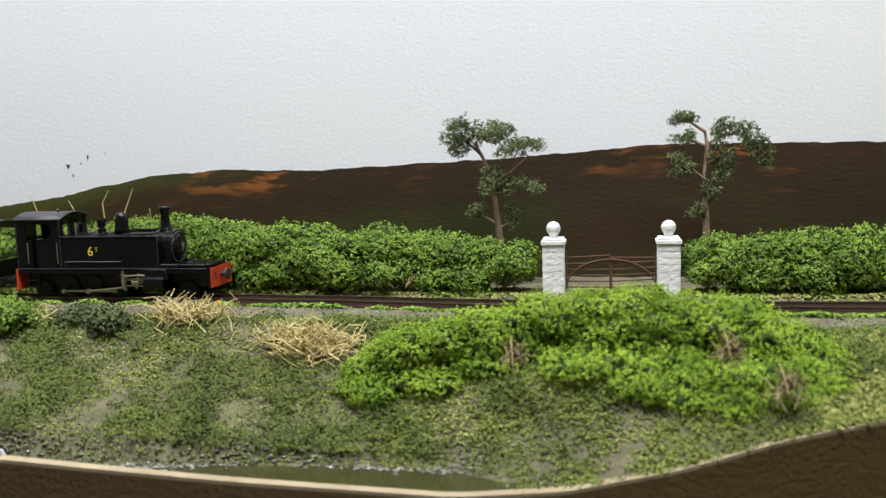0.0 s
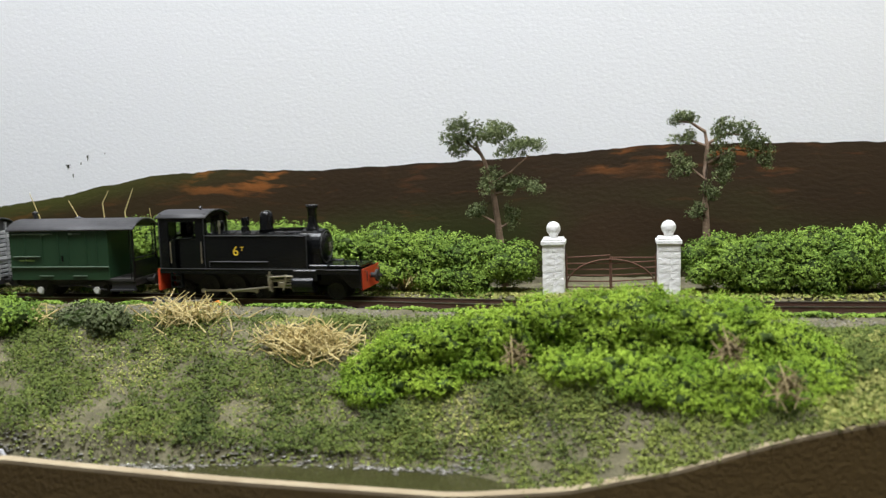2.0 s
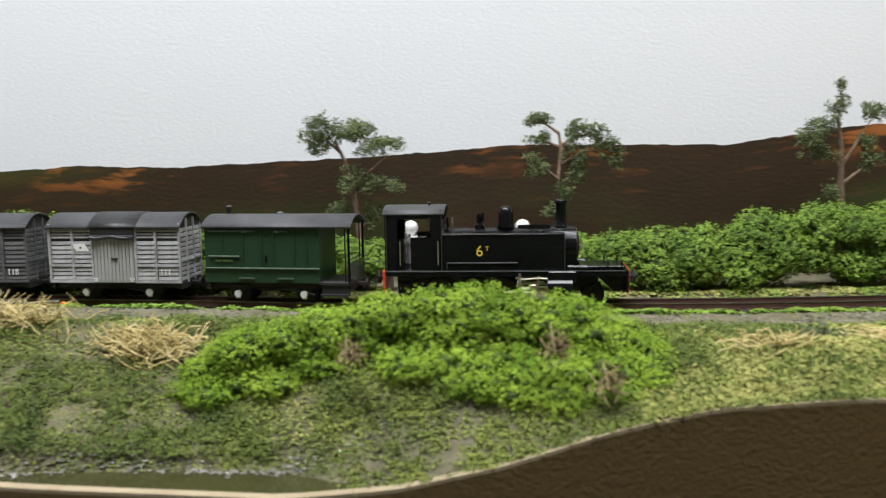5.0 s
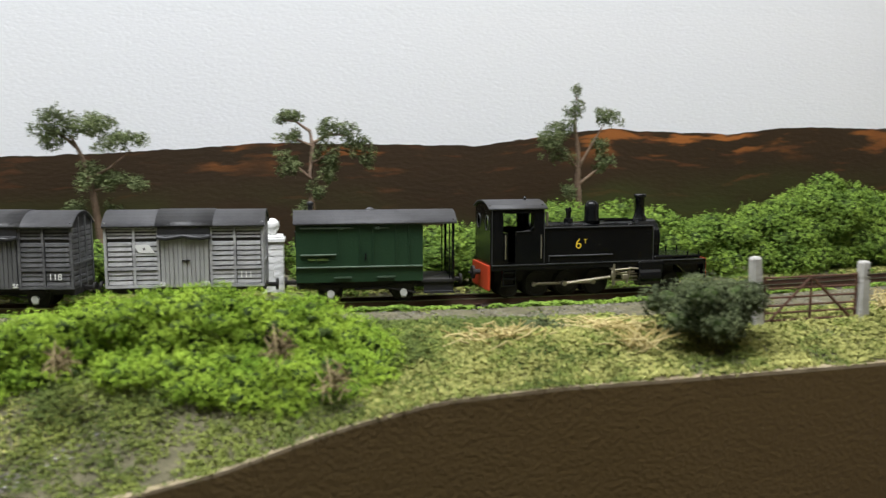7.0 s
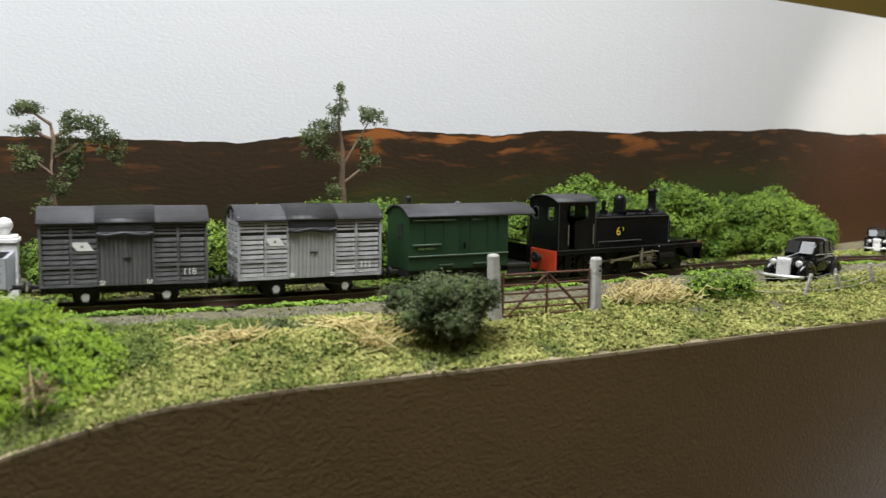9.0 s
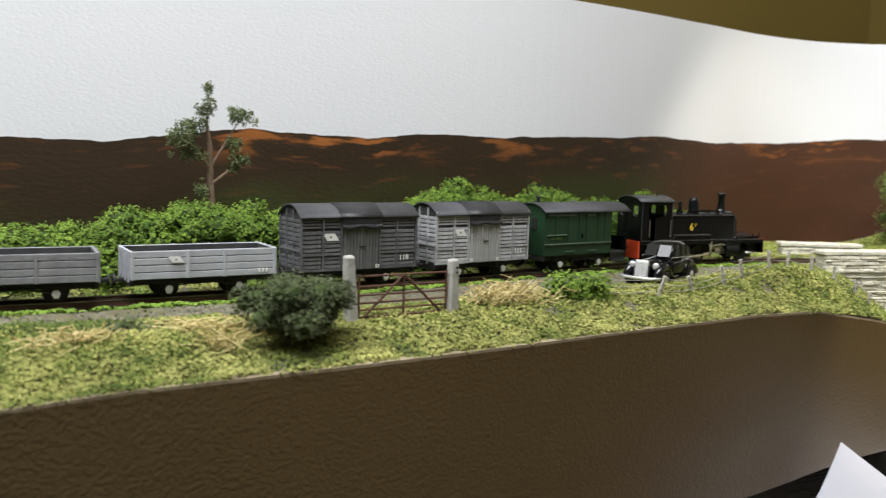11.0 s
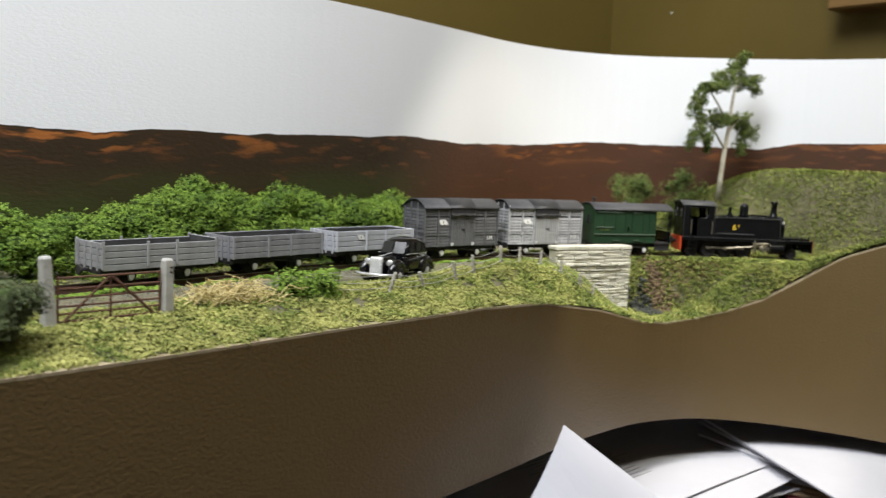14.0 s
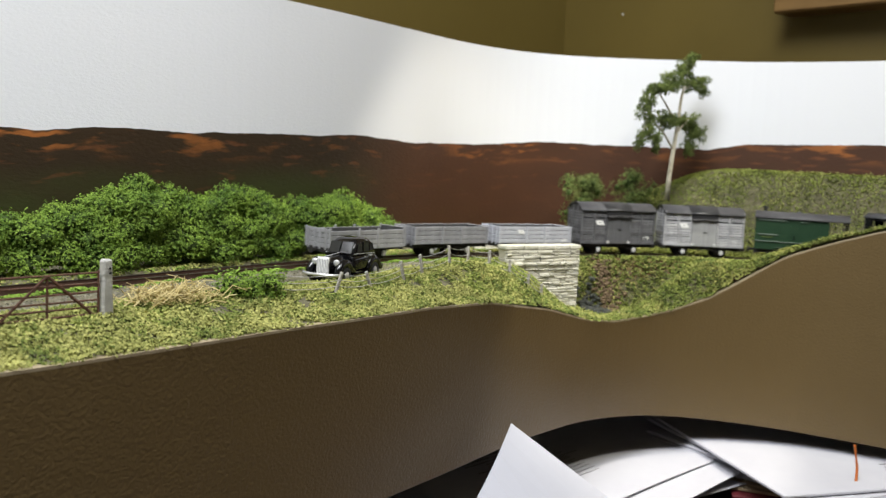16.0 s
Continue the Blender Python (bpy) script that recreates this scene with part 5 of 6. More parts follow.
    part("front_locker", bm, M_BLACK, e)
    for y in (-.011, .011):
        for x in (.0525, .0465):
            bm = B()
            rod(bm, (x, y, zf), (x, y, zf + .0042), .00035, n=6)
            part("lamp_iron", bm, M_BLACK, e)
    # cylinders, slide bars and rods
    for sy in (-1, 1):
        bm = B()
        rod(bm, (.0195, sy * .0112, .0085), (.0305, sy * .0112, .0085), .0044, n=18)
        box(bm, .0260, sy * .0108, .0130, .0130, .0060, .0060, .0005)
        part("cylinder", bm, M_BLACK, e)
        for z in (.0100, .0070):
            bm = B()
            box(bm, .0135, sy * .0118, z, .0130, .0007, .0006)
            part("slide_bar", bm, M_STEEL, e)
        bm = B()
        box(bm, .0075, sy * .0116, .0098, .0010, .0012, .0105)
        part("motion_bracket", bm, M_STEEL, e)
        bm = B()
        tube(bm, [(.0155, sy * .0124, .0145), (.0150, sy * .0124, .0100), (.0138, sy * .0124, .0056)], .0006, 6)
        tube(bm, [(.0050, sy * .0122, .0130), (.0105, sy * .0122, .0105), (.0180, sy * .0122, .0112)], .0005, 6)
        part("valve_link", bm, M_STEEL, e)
        # coupling and connecting rod, carried round by the wheels
        bm = B()
        box(bm, 0, sy * .0097, 0, .0300, .0006, .0011, .0002)
        for x in (-.0150, 0, .0150):
            rod(bm, (x, sy * .0094, 0), (x, sy * .0106, 0), .0011, n=10)
        r_ = part("coupling_rod", bm, M_STEEL, e)
        r_.matrix_basis = pose(-.0150, 0, .0045)
        SPIN.append((r_, (-.0150, 0, .0062), -.0062 if sy < 0 else -.00621))
        bm = B()
        tube(bm, [(.0000, sy * .0108, .0000), (.0230, sy * .0116, .0024)], [.0007, .0006], 6)
        rod(bm, (0, sy * .0100, 0), (0, sy * .0116, 0), .0013, n=10)
        r_ = part("connecting_rod", bm, M_STEEL, e)
        r_.matrix_basis = pose(-.0150, 0, .0045)
        SPIN.append((r_, (-.0150, 0, .0062), -.0062 if sy < 0 else -.00621))
    for x in (-.0300, -.0150, 0):
        wheelset(e, x, .0062, True, "driving_wheels")
    for x in (-.0440, .0400):
        wheelset(e, x, .0046, False, "carrying_wheels")
    # number on the tank sides: a large figure and a small raised letter
    for sy in (-1, 1):
        turn = 0 if sy < 0 else 180
        text_part("number", "6", .0068, pose(-.0112 * (1 if sy < 0 else -1) * (1 if sy < 0 else -1), sy * .01255, .0250, 90, 0, turn), M_YELLOW, e)
        text_part("letter", "T", .0030, pose(-.0077 if sy < 0 else -.0147, sy * .01255, .0262, 90, 0, turn), M_YELLOW, e)
    return e


def loco_details(e):
    # paler black for edges, rims and rivets: edge highlights put into the colour
    lightened = mat("highlit_black_edge", (.020, .021, .022), (.06, .06, .062), 160, .35, .2, 900, spec=.5)
    for sy in (-1, 1):
        y = sy * .0131
        # thin strips added as the highlights along footplate, tank and cab edges
        for pts, r in (([(-.0540, y, .0162), (.0540, y, .0162)], .00022), ([(-.0285, y - sy * .0004, .0331), (.0268, y - sy * .0004, .0331)], .00025), ([(.0272, y - sy * .0004, .0165), (.0272, y - sy * .0004, .0330)], .00022),
                       ([(-.0284, y - sy * .0003, .0168), (-.0284, y - sy * .0003, .0424)], .00022), ([(-.0538, y - sy * .0003, .0166), (-.0538, y - sy * .0003, .0424)], .00022), ([(-.0260, y - sy * .0003, .0172), (-.0260, y - sy * .0003, .0196)], .0002)):
            bm = B()
            tube(bm, pts, r, 5)
            part("edge_beading", bm, lightened, e)
        bm = B()
        rod(bm, (-.0300, sy * .0132, .0190), (-.0300, sy * .0132, .0300), .0003, n=6)
        rod(bm, (-.0474, sy * .0132, .0190), (-.0474, sy * .0132, .0300), .0003, n=6)
        part("cab_handrail", bm, M_STEEL, e)
        bm = B()
        for k in range(11):
            rod(bm, (-.0050 + k * .0030, sy * .0124, .0168), (-.0050 + k * .0030, sy * .0129, .0168), .0002, n=5)
        part("rivet_row", bm, lightened, e)
        # valve gear: hanging link, radius rod, crosshead and its guide
        bm = B()
        tube(bm, [(.0070, sy * .0128, .0150), (.0066, sy * .0128, .0100), (.0070, sy * .0128, .0052)], [.0007, .0010, .0007], 7)
        box(bm, .0068, sy * .0128, .0100, .0022, .0010, .0030, .0003)
        part("expansion_link", bm, M_STEEL, e)
        bm = B()
        tube(bm, [(.0070, sy * .0131, .0122), (.0160, sy * .0131, .0128), (.0205, sy * .0128, .0124)], .0005, 6)
        part("radius_rod", bm, M_STEEL, e)
        bm = B()
        box(bm, .0128, sy * .0122, .0086, .0034, .0016, .0026, .0004)
        rod(bm, (.0140, sy * .0118, .0086), (.0200, sy * .0118, .0086), .0005, n=8)
        part("crosshead", bm, M_STEEL, e)
        bm = B()
        tube(bm, [(.0560, sy * .0095, .0150), (.0572, sy * .0095, .0150), (.0572, sy * .0095, .0100)], .0003, 5)
        part("brake_hose", bm, M_BLACKM, e)
    # smokebox door ring, spectacle rims, filler lids
    bm = B()
    ring = [(.0328, .0080 * math.cos(a), .0262 + .0080 * math.sin(a)) for a in np.linspace(0, 2 * math.pi, 29)]
    tube(bm, ring, .00035, 5)
    part("door_ring", bm, lightened, e)
    for x in (-.0292, -.0545):
        for y in (-.0067, .0067):
            bm = B()
            tube(bm, [(x + (.0008 if x > -.04 else .0), y + .0026 * math.cos(a), .0356 + .0033 * math.sin(a)) for a in np.linspace(0, 2 * math.pi, 21)], .0003, 5)
            part("spectacle_rim", bm, lightened, e)
    for sy in (-1, 1):
        bm = B()
        lathe(bm, [(.0020, 0), (.0020, .0010), (.0016, .0014), (.0004, .0016)], 14, pose(.0165, sy * .0092, .0330))
        part("filler_lid", bm, M_BLACK, e, smooth=True)


LOCO = locomotive()
loco_details(LOCO)
BRAKE = brake_van()
VAN_L = cattle_van("light grey slatted cattle van with black roof flap", M_LGREY, M_LGREYD, "111")
VAN_D = cattle_van("dark grey slatted cattle van with black roof flap", M_DGREY, M_DGREYD, "118")
OPEN_W = open_wagon("pale grey four-plank open wagon with white badge", M_OWHITE, 4, True)
OPEN_G = open_wagon("weathered grey four-plank open wagon", M_OGREY, 4, False)
OPEN_E = open_wagon("weathered grey open wagon with dropped sides and raised ends", mat("wagon_grey_worn", (.20, .20, .20), (.34, .34, .34), 140, .75, .3, 900, obj=.25), 4, False, True)
TRAIN = [(LOCO, .0112, .026), (BRAKE, -.0945, .017), (VAN_L, -.1778, .0165), (VAN_D, -.2580, .0165), (OPEN_W, -.3380, .0165), (OPEN_G, -.4180, .0165), (OPEN_E, -.4965, .0165)]

# ---------------------------------------------------------------- white gate pillars and the iron gate between them


def gate_pillar():
    p = thing("gate_pillar", "whitewashed stone gate pillar with cap and ball", "gate pillar", "white gate pillars")
    w, h = .0104, .0272
    bm = B()
    box(bm, 0, 0, h / 2, w * .92, w * .92, h)
    part("core", bm, M_WHITEWASH, p)
    rng = random.Random(8)
    for k in range(8):
        z = k * h / 8
        n = 2
        for f in range(4):
            cut = rng.uniform(.35, .65) * w
            for a, b in ((0, cut), (cut, w)):
                bm = B()
                box(bm, 0, 0, 0, b - a, .0012, h / 8, .00012)
                for v in bm.verts:
                    v.co += Vector((rng.uniform(-.0001, .0001), rng.uniform(-.00014, .00014), rng.uniform(-.0001, .0001)))
                ob = part("stone", bm, M_WHITEWASH, p)
                ob.matrix_basis = pose(0, 0, z + h / 16, 0, 0, 90 * f) @ pose(-w / 2 + (a + b) / 2, -w / 2 + .0004, 0)
    bm = B()
    box(bm, 0, 0, h + .0010, w + .0018, w + .0018, .0022, .0004)
    box(bm, 0, 0, h + .0027, w + .0002, w + .0002, .0012, .0005)
    part("cap", bm, M_WHITEWASH, p)
    bm = B()
    lathe(bm, [(.0022, 0), (.0018, .0008), (.0024, .0012)] + [(.0036 * math.sin(a), .0046 - .0036 * math.cos(a)) for a in np.linspace(.7, 3.05, 10)], 20, pose(0, 0, h + .0032))
    part("ball", bm, M_WHITEWASH, p, smooth=True)
    return p


PIL_A, PIL_B = (-.0700, .4383), (-.0138, .4399)
p1 = gate_pillar()
p1.matrix_basis = pose(*PIL_A, -.0030, 0, 0, 1.5)
copy_thing(p1, pose(*PIL_B, -.0030, 0, 0, 1.5))


def iron_gate():
    g = thing("iron_gate", "rusty iron double gate with curved braces, closed", "gate")
    (xa, y), (xb, _) = PIL_A, PIL_B
    y += .002
    a, b, mid = xa + .0062, xb - .0062, (xa + xb) / 2
    for x0, x1 in ((a, mid - .0003), (mid + .0003, b)):
        leaf = thing("gate_leaf", "", "")
        leaf.parent = g
        for k in range(6):
            bm = B()
            z = .0020 + k * .0030
            rod(bm, (x0, y, z), (x1, y, z + (.0012 if (k == 5) == (x0 == a) else 0)), .00036, n=6)
            part("bar", bm, M_RUST, leaf)
        for x in (x0, x1):
            bm = B()
            rod(bm, (x, y, .0012), (x, y, .0175 + (.0012 if x in (a, b) else 0)), .0005, n=6)
            part("stile", bm, M_RUST, leaf)
        bm = B()
        pts = []
        for k in range(13):
            u = k / 12 * math.pi / 2
            run = (mid - a) * math.cos(u)
            pts.append((mid - run if x0 == a else mid + run, y - .0006, .0022 + .0140 * math.sin(u)))
        tube(bm, pts, .0004, 6)
        part("brace", bm, M_RUST, leaf)
    return g


iron_gate()

# ---------------------------------------------------------------- concrete posts with the rusty field gate


def concrete_post(x, y, h, tilt, label):
    p = single("gate_post", (lambda bm: (box(bm, 0, 0, h / 2, .0052, .0048, h, .0008), bm)[1])(B()), M_CONC, label, "gate post", "concrete gate posts")
    for v in p.data.vertices:
        if v.co.z > h * .9:
            v.co.x *= .8
            v.co.y *= .8
        v.co += Vector(noise.noise_vector(v.co * 500)) * .0002
    p.matrix_basis = pose(x, y, float(ground_z(x, y)) - .001, 0, tilt, 12)
    return p


CP_L, CP_R = (.1785, .3195), (.2260, .3263)
concrete_post(*CP_L, .0285, -3.5, "round-topped concrete gate post leaning slightly")
pr = concrete_post(*CP_R, .0250, 0, "square concrete gate post with bolt holes")
# dark discs painted as the shade in the bolt holes
bm = B()
for z in (.0215, .0195):
    rod(bm, (.0006, -.00245, z), (.0006, -.0021, z), .0005, n=8)
part("bolt_hole", bm, M_DARK, pr)


def field_gate():
    g = thing("field_gate", "rusty five-bar metal field gate, closed", "gate")
    ax, ay, bx, by = CP_L[0] + .0032, CP_L[1] + .0004, CP_R[0] - .0032, CP_R[1] - .0006
    z0, z1 = float(ground_z(ax, ay)) + .0020, float(ground_z(bx, by)) + .0020
    P = lambda f, h: (ax + (bx - ax) * f, ay + (by - ay) * f, z0 + (z1 - z0) * f + h)
    for h in (0, .0030, .0058, .0090, .0125, .0168):
        bm = B()
        rod(bm, P(0, h), P(1, h), .00042, n=6)
        part("bar", bm, M_RUST, g)
    for f, top in ((0, .0175), (.5, .0168), (1, .0175)):
        bm = B()
        rod(bm, P(f, -.0005), P(f, top), .0005, n=6)
        part("upright", bm, M_RUST, g)
    for f in (.06, .94):
        bm = B()
        rod(bm, P(f, 0), P(.5, .0168), .0006, n=6)
        part("brace", bm, M_RUST, g)
    return g


field_gate()

# ---------------------------------------------------------------- post and wire fence


def build_fence():
    f = thing("wire_fence", "leaning pale posts with three sagging wires", "fence")
    posts = [(.3130, .3420, .011, 0), (.3500, .3455, .0105, 22), (.3760, .3490, .0100, -28), (.4060, .3600, .0110, -18), (.4240, .3660, .0115, -14), (.4560, .3790, .0120, -8), (.4760, .3850, .0125, 2), (.4900, .3800, .0110, 2), (.5030, .3740, .0100, 0), (.5170, .3700, .0090, 0), (.5300, .3700, .0080, 0)]
    tops = []
    for x, y, h, tilt in posts:
        z = float(ground_z(x, y)) - .001
        bm = B()
        rod(bm, (0, 0, 0), (0, 0, h + .002), .0010, .0009, n=8)
        ob = part("post", bm, M_WOODPOST, f)
        ob.matrix_basis = pose(x, y, z, 0, tilt * .8, 0)
        m = ob.matrix_basis
        tops.append([m @ Vector((0, -.001, .002 + h * k)) for k in (.9, .6, .3)])
    for a, b in zip(tops[:-1], tops[1:]):
        for p, q in zip(a, b):
            bm = B()
            mid = (p + q) / 2 + Vector((0, 0, -.0012))
            tube(bm, [p, (p + mid) / 2 + Vector((0, 0, -.0004)), mid, (q + mid) / 2 + Vector((0, 0, -.0004)), q], .00018, 5)
            part("wire", bm, M_WIRE, f)


build_fence()

# ---------------------------------------------------------------- stone bridge over the stream


def parapet(name, label, w, z0, z1, m, arch):
    b = thing(name, label, "bridge")
    bm = B()
    box(bm, 0, .0050, (z0 + z1) / 2, w - .001, .0080, z1 - z0 - .001)
    part("mortar", bm, M_MORTAR, b)
    rng = random.Random(int(w * 1e5))
    zc = z0
    cap = z1 - .0030
    while zc < cap - .001:
        h = rng.uniform(.0013, .0027)
        h = min(h, cap - zc)
        x = -w / 2
        band = abs(zc + h / 2 - (z1 - .0135)) < .0016
        while x < w / 2 - .0005:
            l = min(rng.uniform(.0045, .017), w / 2 - x)
            cx, cz = x + l / 2, zc + h / 2
            if not (arch and (cx - .004) ** 2 + (cz - (z0 + .006)) ** 2 < .0078 ** 2):
                bm = B()
                box(bm, 0, 0, 0, l - .0003, .0030, h - .0003, .0004)
                for v in bm.verts:
                    v.co += Vector((rng.uniform(-.0003, .0003), rng.uniform(-.0003, .0003), rng.uniform(-.0002, .0002)))
                ob = part("stone", bm, M_STONE, b)
                ob.matrix_basis = pose(cx, -.0002 + rng.uniform(-.0005, .0004) - (.0010 if band else 0), cz, 0, rng.uniform(-1.5, 1.5), 0)
            x += l
        zc += h
    x = -w / 2 - .0008
    while x < w / 2:
        l = min(rng.uniform(.010, .018), w / 2 + .0008 - x)
        bm = B()
        box(bm, 0, 0, 0, l - .0003, .0116, .0030, .0005)
        for v in bm.verts:
            v.co += Vector(noise.noise_vector((v.co + Vector((x, 0, 0))) * 300)) * .0003
        ob = part("coping_stone", bm, M_STONE, b)
        ob.matrix_basis = pose(x + l / 2, .0040, z1 - .0014)
        x += l
    if arch:
        # flat near-black panel painted as the shade under the arch
        bm = B()
        pts = [(.004 + .0075 * math.cos(a), z0 + .006 + .0075 * math.sin(a)) for a in np.linspace(0, math.pi, 13)]
        prism(bm, pts, .0006, .0009)
        part("archway", bm, M_DARK, b, "flat dark panel that paints the shade in the archway")
        for a in np.linspace(.12, math.pi - .12, 9):
            bm = B()
            box(bm, 0, 0, 0, .0024, .0032, .0022, .0003)
            ob = part("arch_stone", bm, M_STONE, b)
            ob.matrix_basis = pose(.004 + .0088 * math.cos(a), -.0006, z0 + .006 + .0088 * math.sin(a), 0, 90 - math.degrees(a), 0)
    b.matrix_basis = m
    return b


BR_ANG = math.degrees(math.atan2(.4057 - .4163, .6059 - .5405))
parapet("stone_bridge", "pale drystone bridge face with small arch", .0668, -.036, .0130, pose(.5732, .4112, 0, 0, 0, BR_ANG), True)
parapet("bridge_parapet", "pale drystone parapet on the far side of the line", .062, -.006, .0088, pose(.616, .4895, 0, 0, 0, -24), False)
# ---------------------------------------------------------------- cars


def loft(bm, sections, n=20, p=3.0):
    """Skin over upright oval sections (x, half width, bottom, top); p: how square they are."""
    rings = []
    for x, hw, z0, z1 in sections:
        ring = []
        for k in range(n):
            a = 2 * math.pi * (k + .5) / n
            c, d = math.cos(a), math.sin(a)
            ring.append(bm.verts.new((x, hw * math.copysign(abs(c) ** (2 / p), c), (z0 + z1) / 2 + (z1 - z0) / 2 * math.copysign(abs(d) ** (2 / p), d))))
        rings.append(ring)
    for a, b in zip(rings[:-1], rings[1:]):
        for k in range(n):
            bm.faces.new((a[k], a[(k + 1) % n], b[(k + 1) % n], b[k]))
    bm.faces.new(rings[0][::-1])
    bm.faces.new(rings[-1])
    bmesh.ops.recalc_face_normals(bm, faces=bm.faces[:])


def saloon_car(label, m, plate=False):
    """Old saloon, nose towards -x."""
    c = thing("saloon_car", label, "car", "parked cars")
    w = .0200
    bm = B()
    # lower body and tail, tapering bonnet, cabin with a rounded roof
    loft(bm, [(-.0075, .0076, .0040, .0136), (-.004, .0084, .0038, .0140), (.006, .0088, .0038, .0142), (.014, .0086, .0038, .0140), (.020, .0078, .0040, .0130), (.0235, .0066, .0044, .0108), (.0252, .0050, .0050, .0085)], 24, 3.6)
    loft(bm, [(-.0236, .0034, .0050, .0126), (-.0225, .0040, .0046, .0131), (-.0160, .0056, .0044, .0137), (-.0070, .0074, .0042, .0143)], 24, 3.0)
    loft(bm, [(-.0068, .0070, .0120, .0142), (-.0050, .0074, .0120, .0176), (-.0026, .0076, .0120, .0206), (.0010, .0076, .0120, .0217), (.0080, .0076, .0120, .0219), (.0130, .0074, .0120, .0212), (.0170, .0070, .0115, .0190), (.0200, .0064, .0110, .0160), (.0222, .0056, .0105, .0130)], 24, 3.4)
    part("body", bm, M_CARBLK, c, smooth=True)
    for x, r in ((-.0165, .0066), (.0150, .0062)):
        for sy in (-1, 1):
            # full rounded wing: a swept arch, broad on top, trailing to the running board
            bm = B()
            arc = [(x + (r + (.0035 if a < .5 else 0)) * math.cos(a), .0040 + r * math.sin(a)) for a in np.linspace(.05, math.pi + .1, 15)]
            tube(bm, [(px_, sy * .0079, pz) for px_, pz in arc], [.0012, .0018] + [.0022] * 11 + [.0018, .0010], 10)
            rod(bm, (x, sy * .0050, .0048), (x, sy * .0084, .0048), .0056, n=20)
            part("wing", bm, M_CARBLK, c, smooth=True)
            wh = B()
            lathe(wh, [(.0020, -.0010), (.0040, -.0010), (.0044, -.0004), (.0044, .0006), (.0038, .0011), (.0026, .0010), (.0024, .0006)], 22, pose(x, sy * .0090, .0042, -90 * sy, 0, 0))
            wl = part("wheel", wh, M_TYRE, c, smooth=True)
            bm = B()
            lathe(bm, [(.0025, .0006), (.0022, .0010), (.0010, .0014), (.0003, .0015)], 16, pose(x, sy * .0090, .0042, -90 * sy, 0, 0))
            part("hub_cap", bm, M_CHROME, wl, "bright hub cap", smooth=True)
    for sy in (-1, 1):
        bm = B()
        box(bm, -.0010, sy * .0090, .0042, .0200, .0028, .0009, .0003)
        part("running_board", bm, M_CARBLK, c)
        for xa, xb, za, zb in ((-.0036, .0028, .0146, .0192), (.0038, .0100, .0146, .0200), (.0110, .0158, .0148, .0186)):
            bm = B()
            y0, y1 = sy * .00768, sy * .00742
            lean = .0016 if xa < 0 else 0
            back_ = .0014 if xb > .015 else 0
            vs = [bm.verts.new(v) for v in ((xa, y0, za), (xb, y0, za), (xb - back_, y1, zb), (xa + lean, y1, zb))]
            ws = [bm.verts.new((v.co.x, v.co.y + sy * .0003, v.co.z)) for v in vs]
            bm.faces.new(ws)
            for k in range(4):
                bm.faces.new((vs[k], vs[(k + 1) % 4], ws[(k + 1) % 4], ws[k]))
            bmesh.ops.recalc_face_normals(bm, faces=bm.faces[:])
            g = part("side_window", bm, M_GLASS, c)
            bm = B()
            tube(bm, [v for v in ((xa, y0 + sy * .0003, za), (xb, y0 + sy * .0003, za), (xb - back_, y1 + sy * .0003, zb), (xa + lean, y1 + sy * .0003, zb), (xa, y0 + sy * .0003, za))], .00022, 5)
            part("window_frame", bm, M_CARBLK, g)
        bm = B()
        tube(bm, [(-.0070, sy * .0081, .0143), (.004, sy * .0089, .0141), (.0165, sy * .0083, .0134)], .0002, 5)
        part("waist_strip", bm, M_CHROME, c, "thin bright waist strip")
        for x in (.0032, .0098):
            bm = B()
            rod(bm, (x, sy * .0091, .0126), (x + .0014, sy * .0091, .0126), .00022, n=6)
            part("door_handle", bm, M_CHROME, c)
        bm = B()
        lathe(bm, [(.0005, 0), (.0013, .0008), (.0017, .0022), (.0017, .0027), (.0010, .0031)], 16, pose(-.0190, sy * .0062, .0110, 0, -90, 0))
        part("headlight", bm, M_CHROME, c, "bright round headlight", smooth=True)
    for sy in (-1, 1):
        bm = B()
        vs = [bm.verts.new(v) for v in ((-.0072, sy * .0004, .0143), (-.0066, sy * .0066, .0143), (-.0036, sy * .0064, .0197), (-.0042, sy * .0004, .0198))]
        ws = [bm.verts.new(v.co + Vector((-.0006, 0, .0003))) for v in vs]
        bm.faces.new(ws)
        for k in range(4):
            bm.faces.new((vs[k], vs[(k + 1) % 4], ws[(k + 1) % 4], ws[k]))
        bmesh.ops.recalc_face_normals(bm, faces=bm.faces[:])
        part("windscreen", bm, M_GLASS, c)
    bm = B()
    prism(bm, [(-.0250, .0046), (-.0238, .0046), (-.0226, .0136), (-.0236, .0138), (-.0244, .0126)], -.0032, .0032)
    g = part("grille", bm, M_AXLE, c, "tall bright radiator grille")
    for k in range(7):
        bm = B()
        rod(bm, (-.0252, -.0027 + k * .0009, .0050), (-.0243, -.0027 + k * .0009, .0130), .00026, n=6)
        part("grille_bar", bm, M_CHROME, g)
    bm = B()
    tube(bm, [(-.0252, -.0104, .0056), (-.0270, -.006, .0054), (-.0276, 0, .0054), (-.0270, .006, .0054), (-.0252, .0104, .0056)], .0008, 8)
    part("bumper", bm, M_CHROME, c, "bright metal front bumper", smooth=True)
    if plate:
        bm = B()
        box(bm, -.0285, 0, .0066, .0004, .0050, .0062)
        part("number_board", bm, M_WHITE, c, "plain white board")
    bm = B()
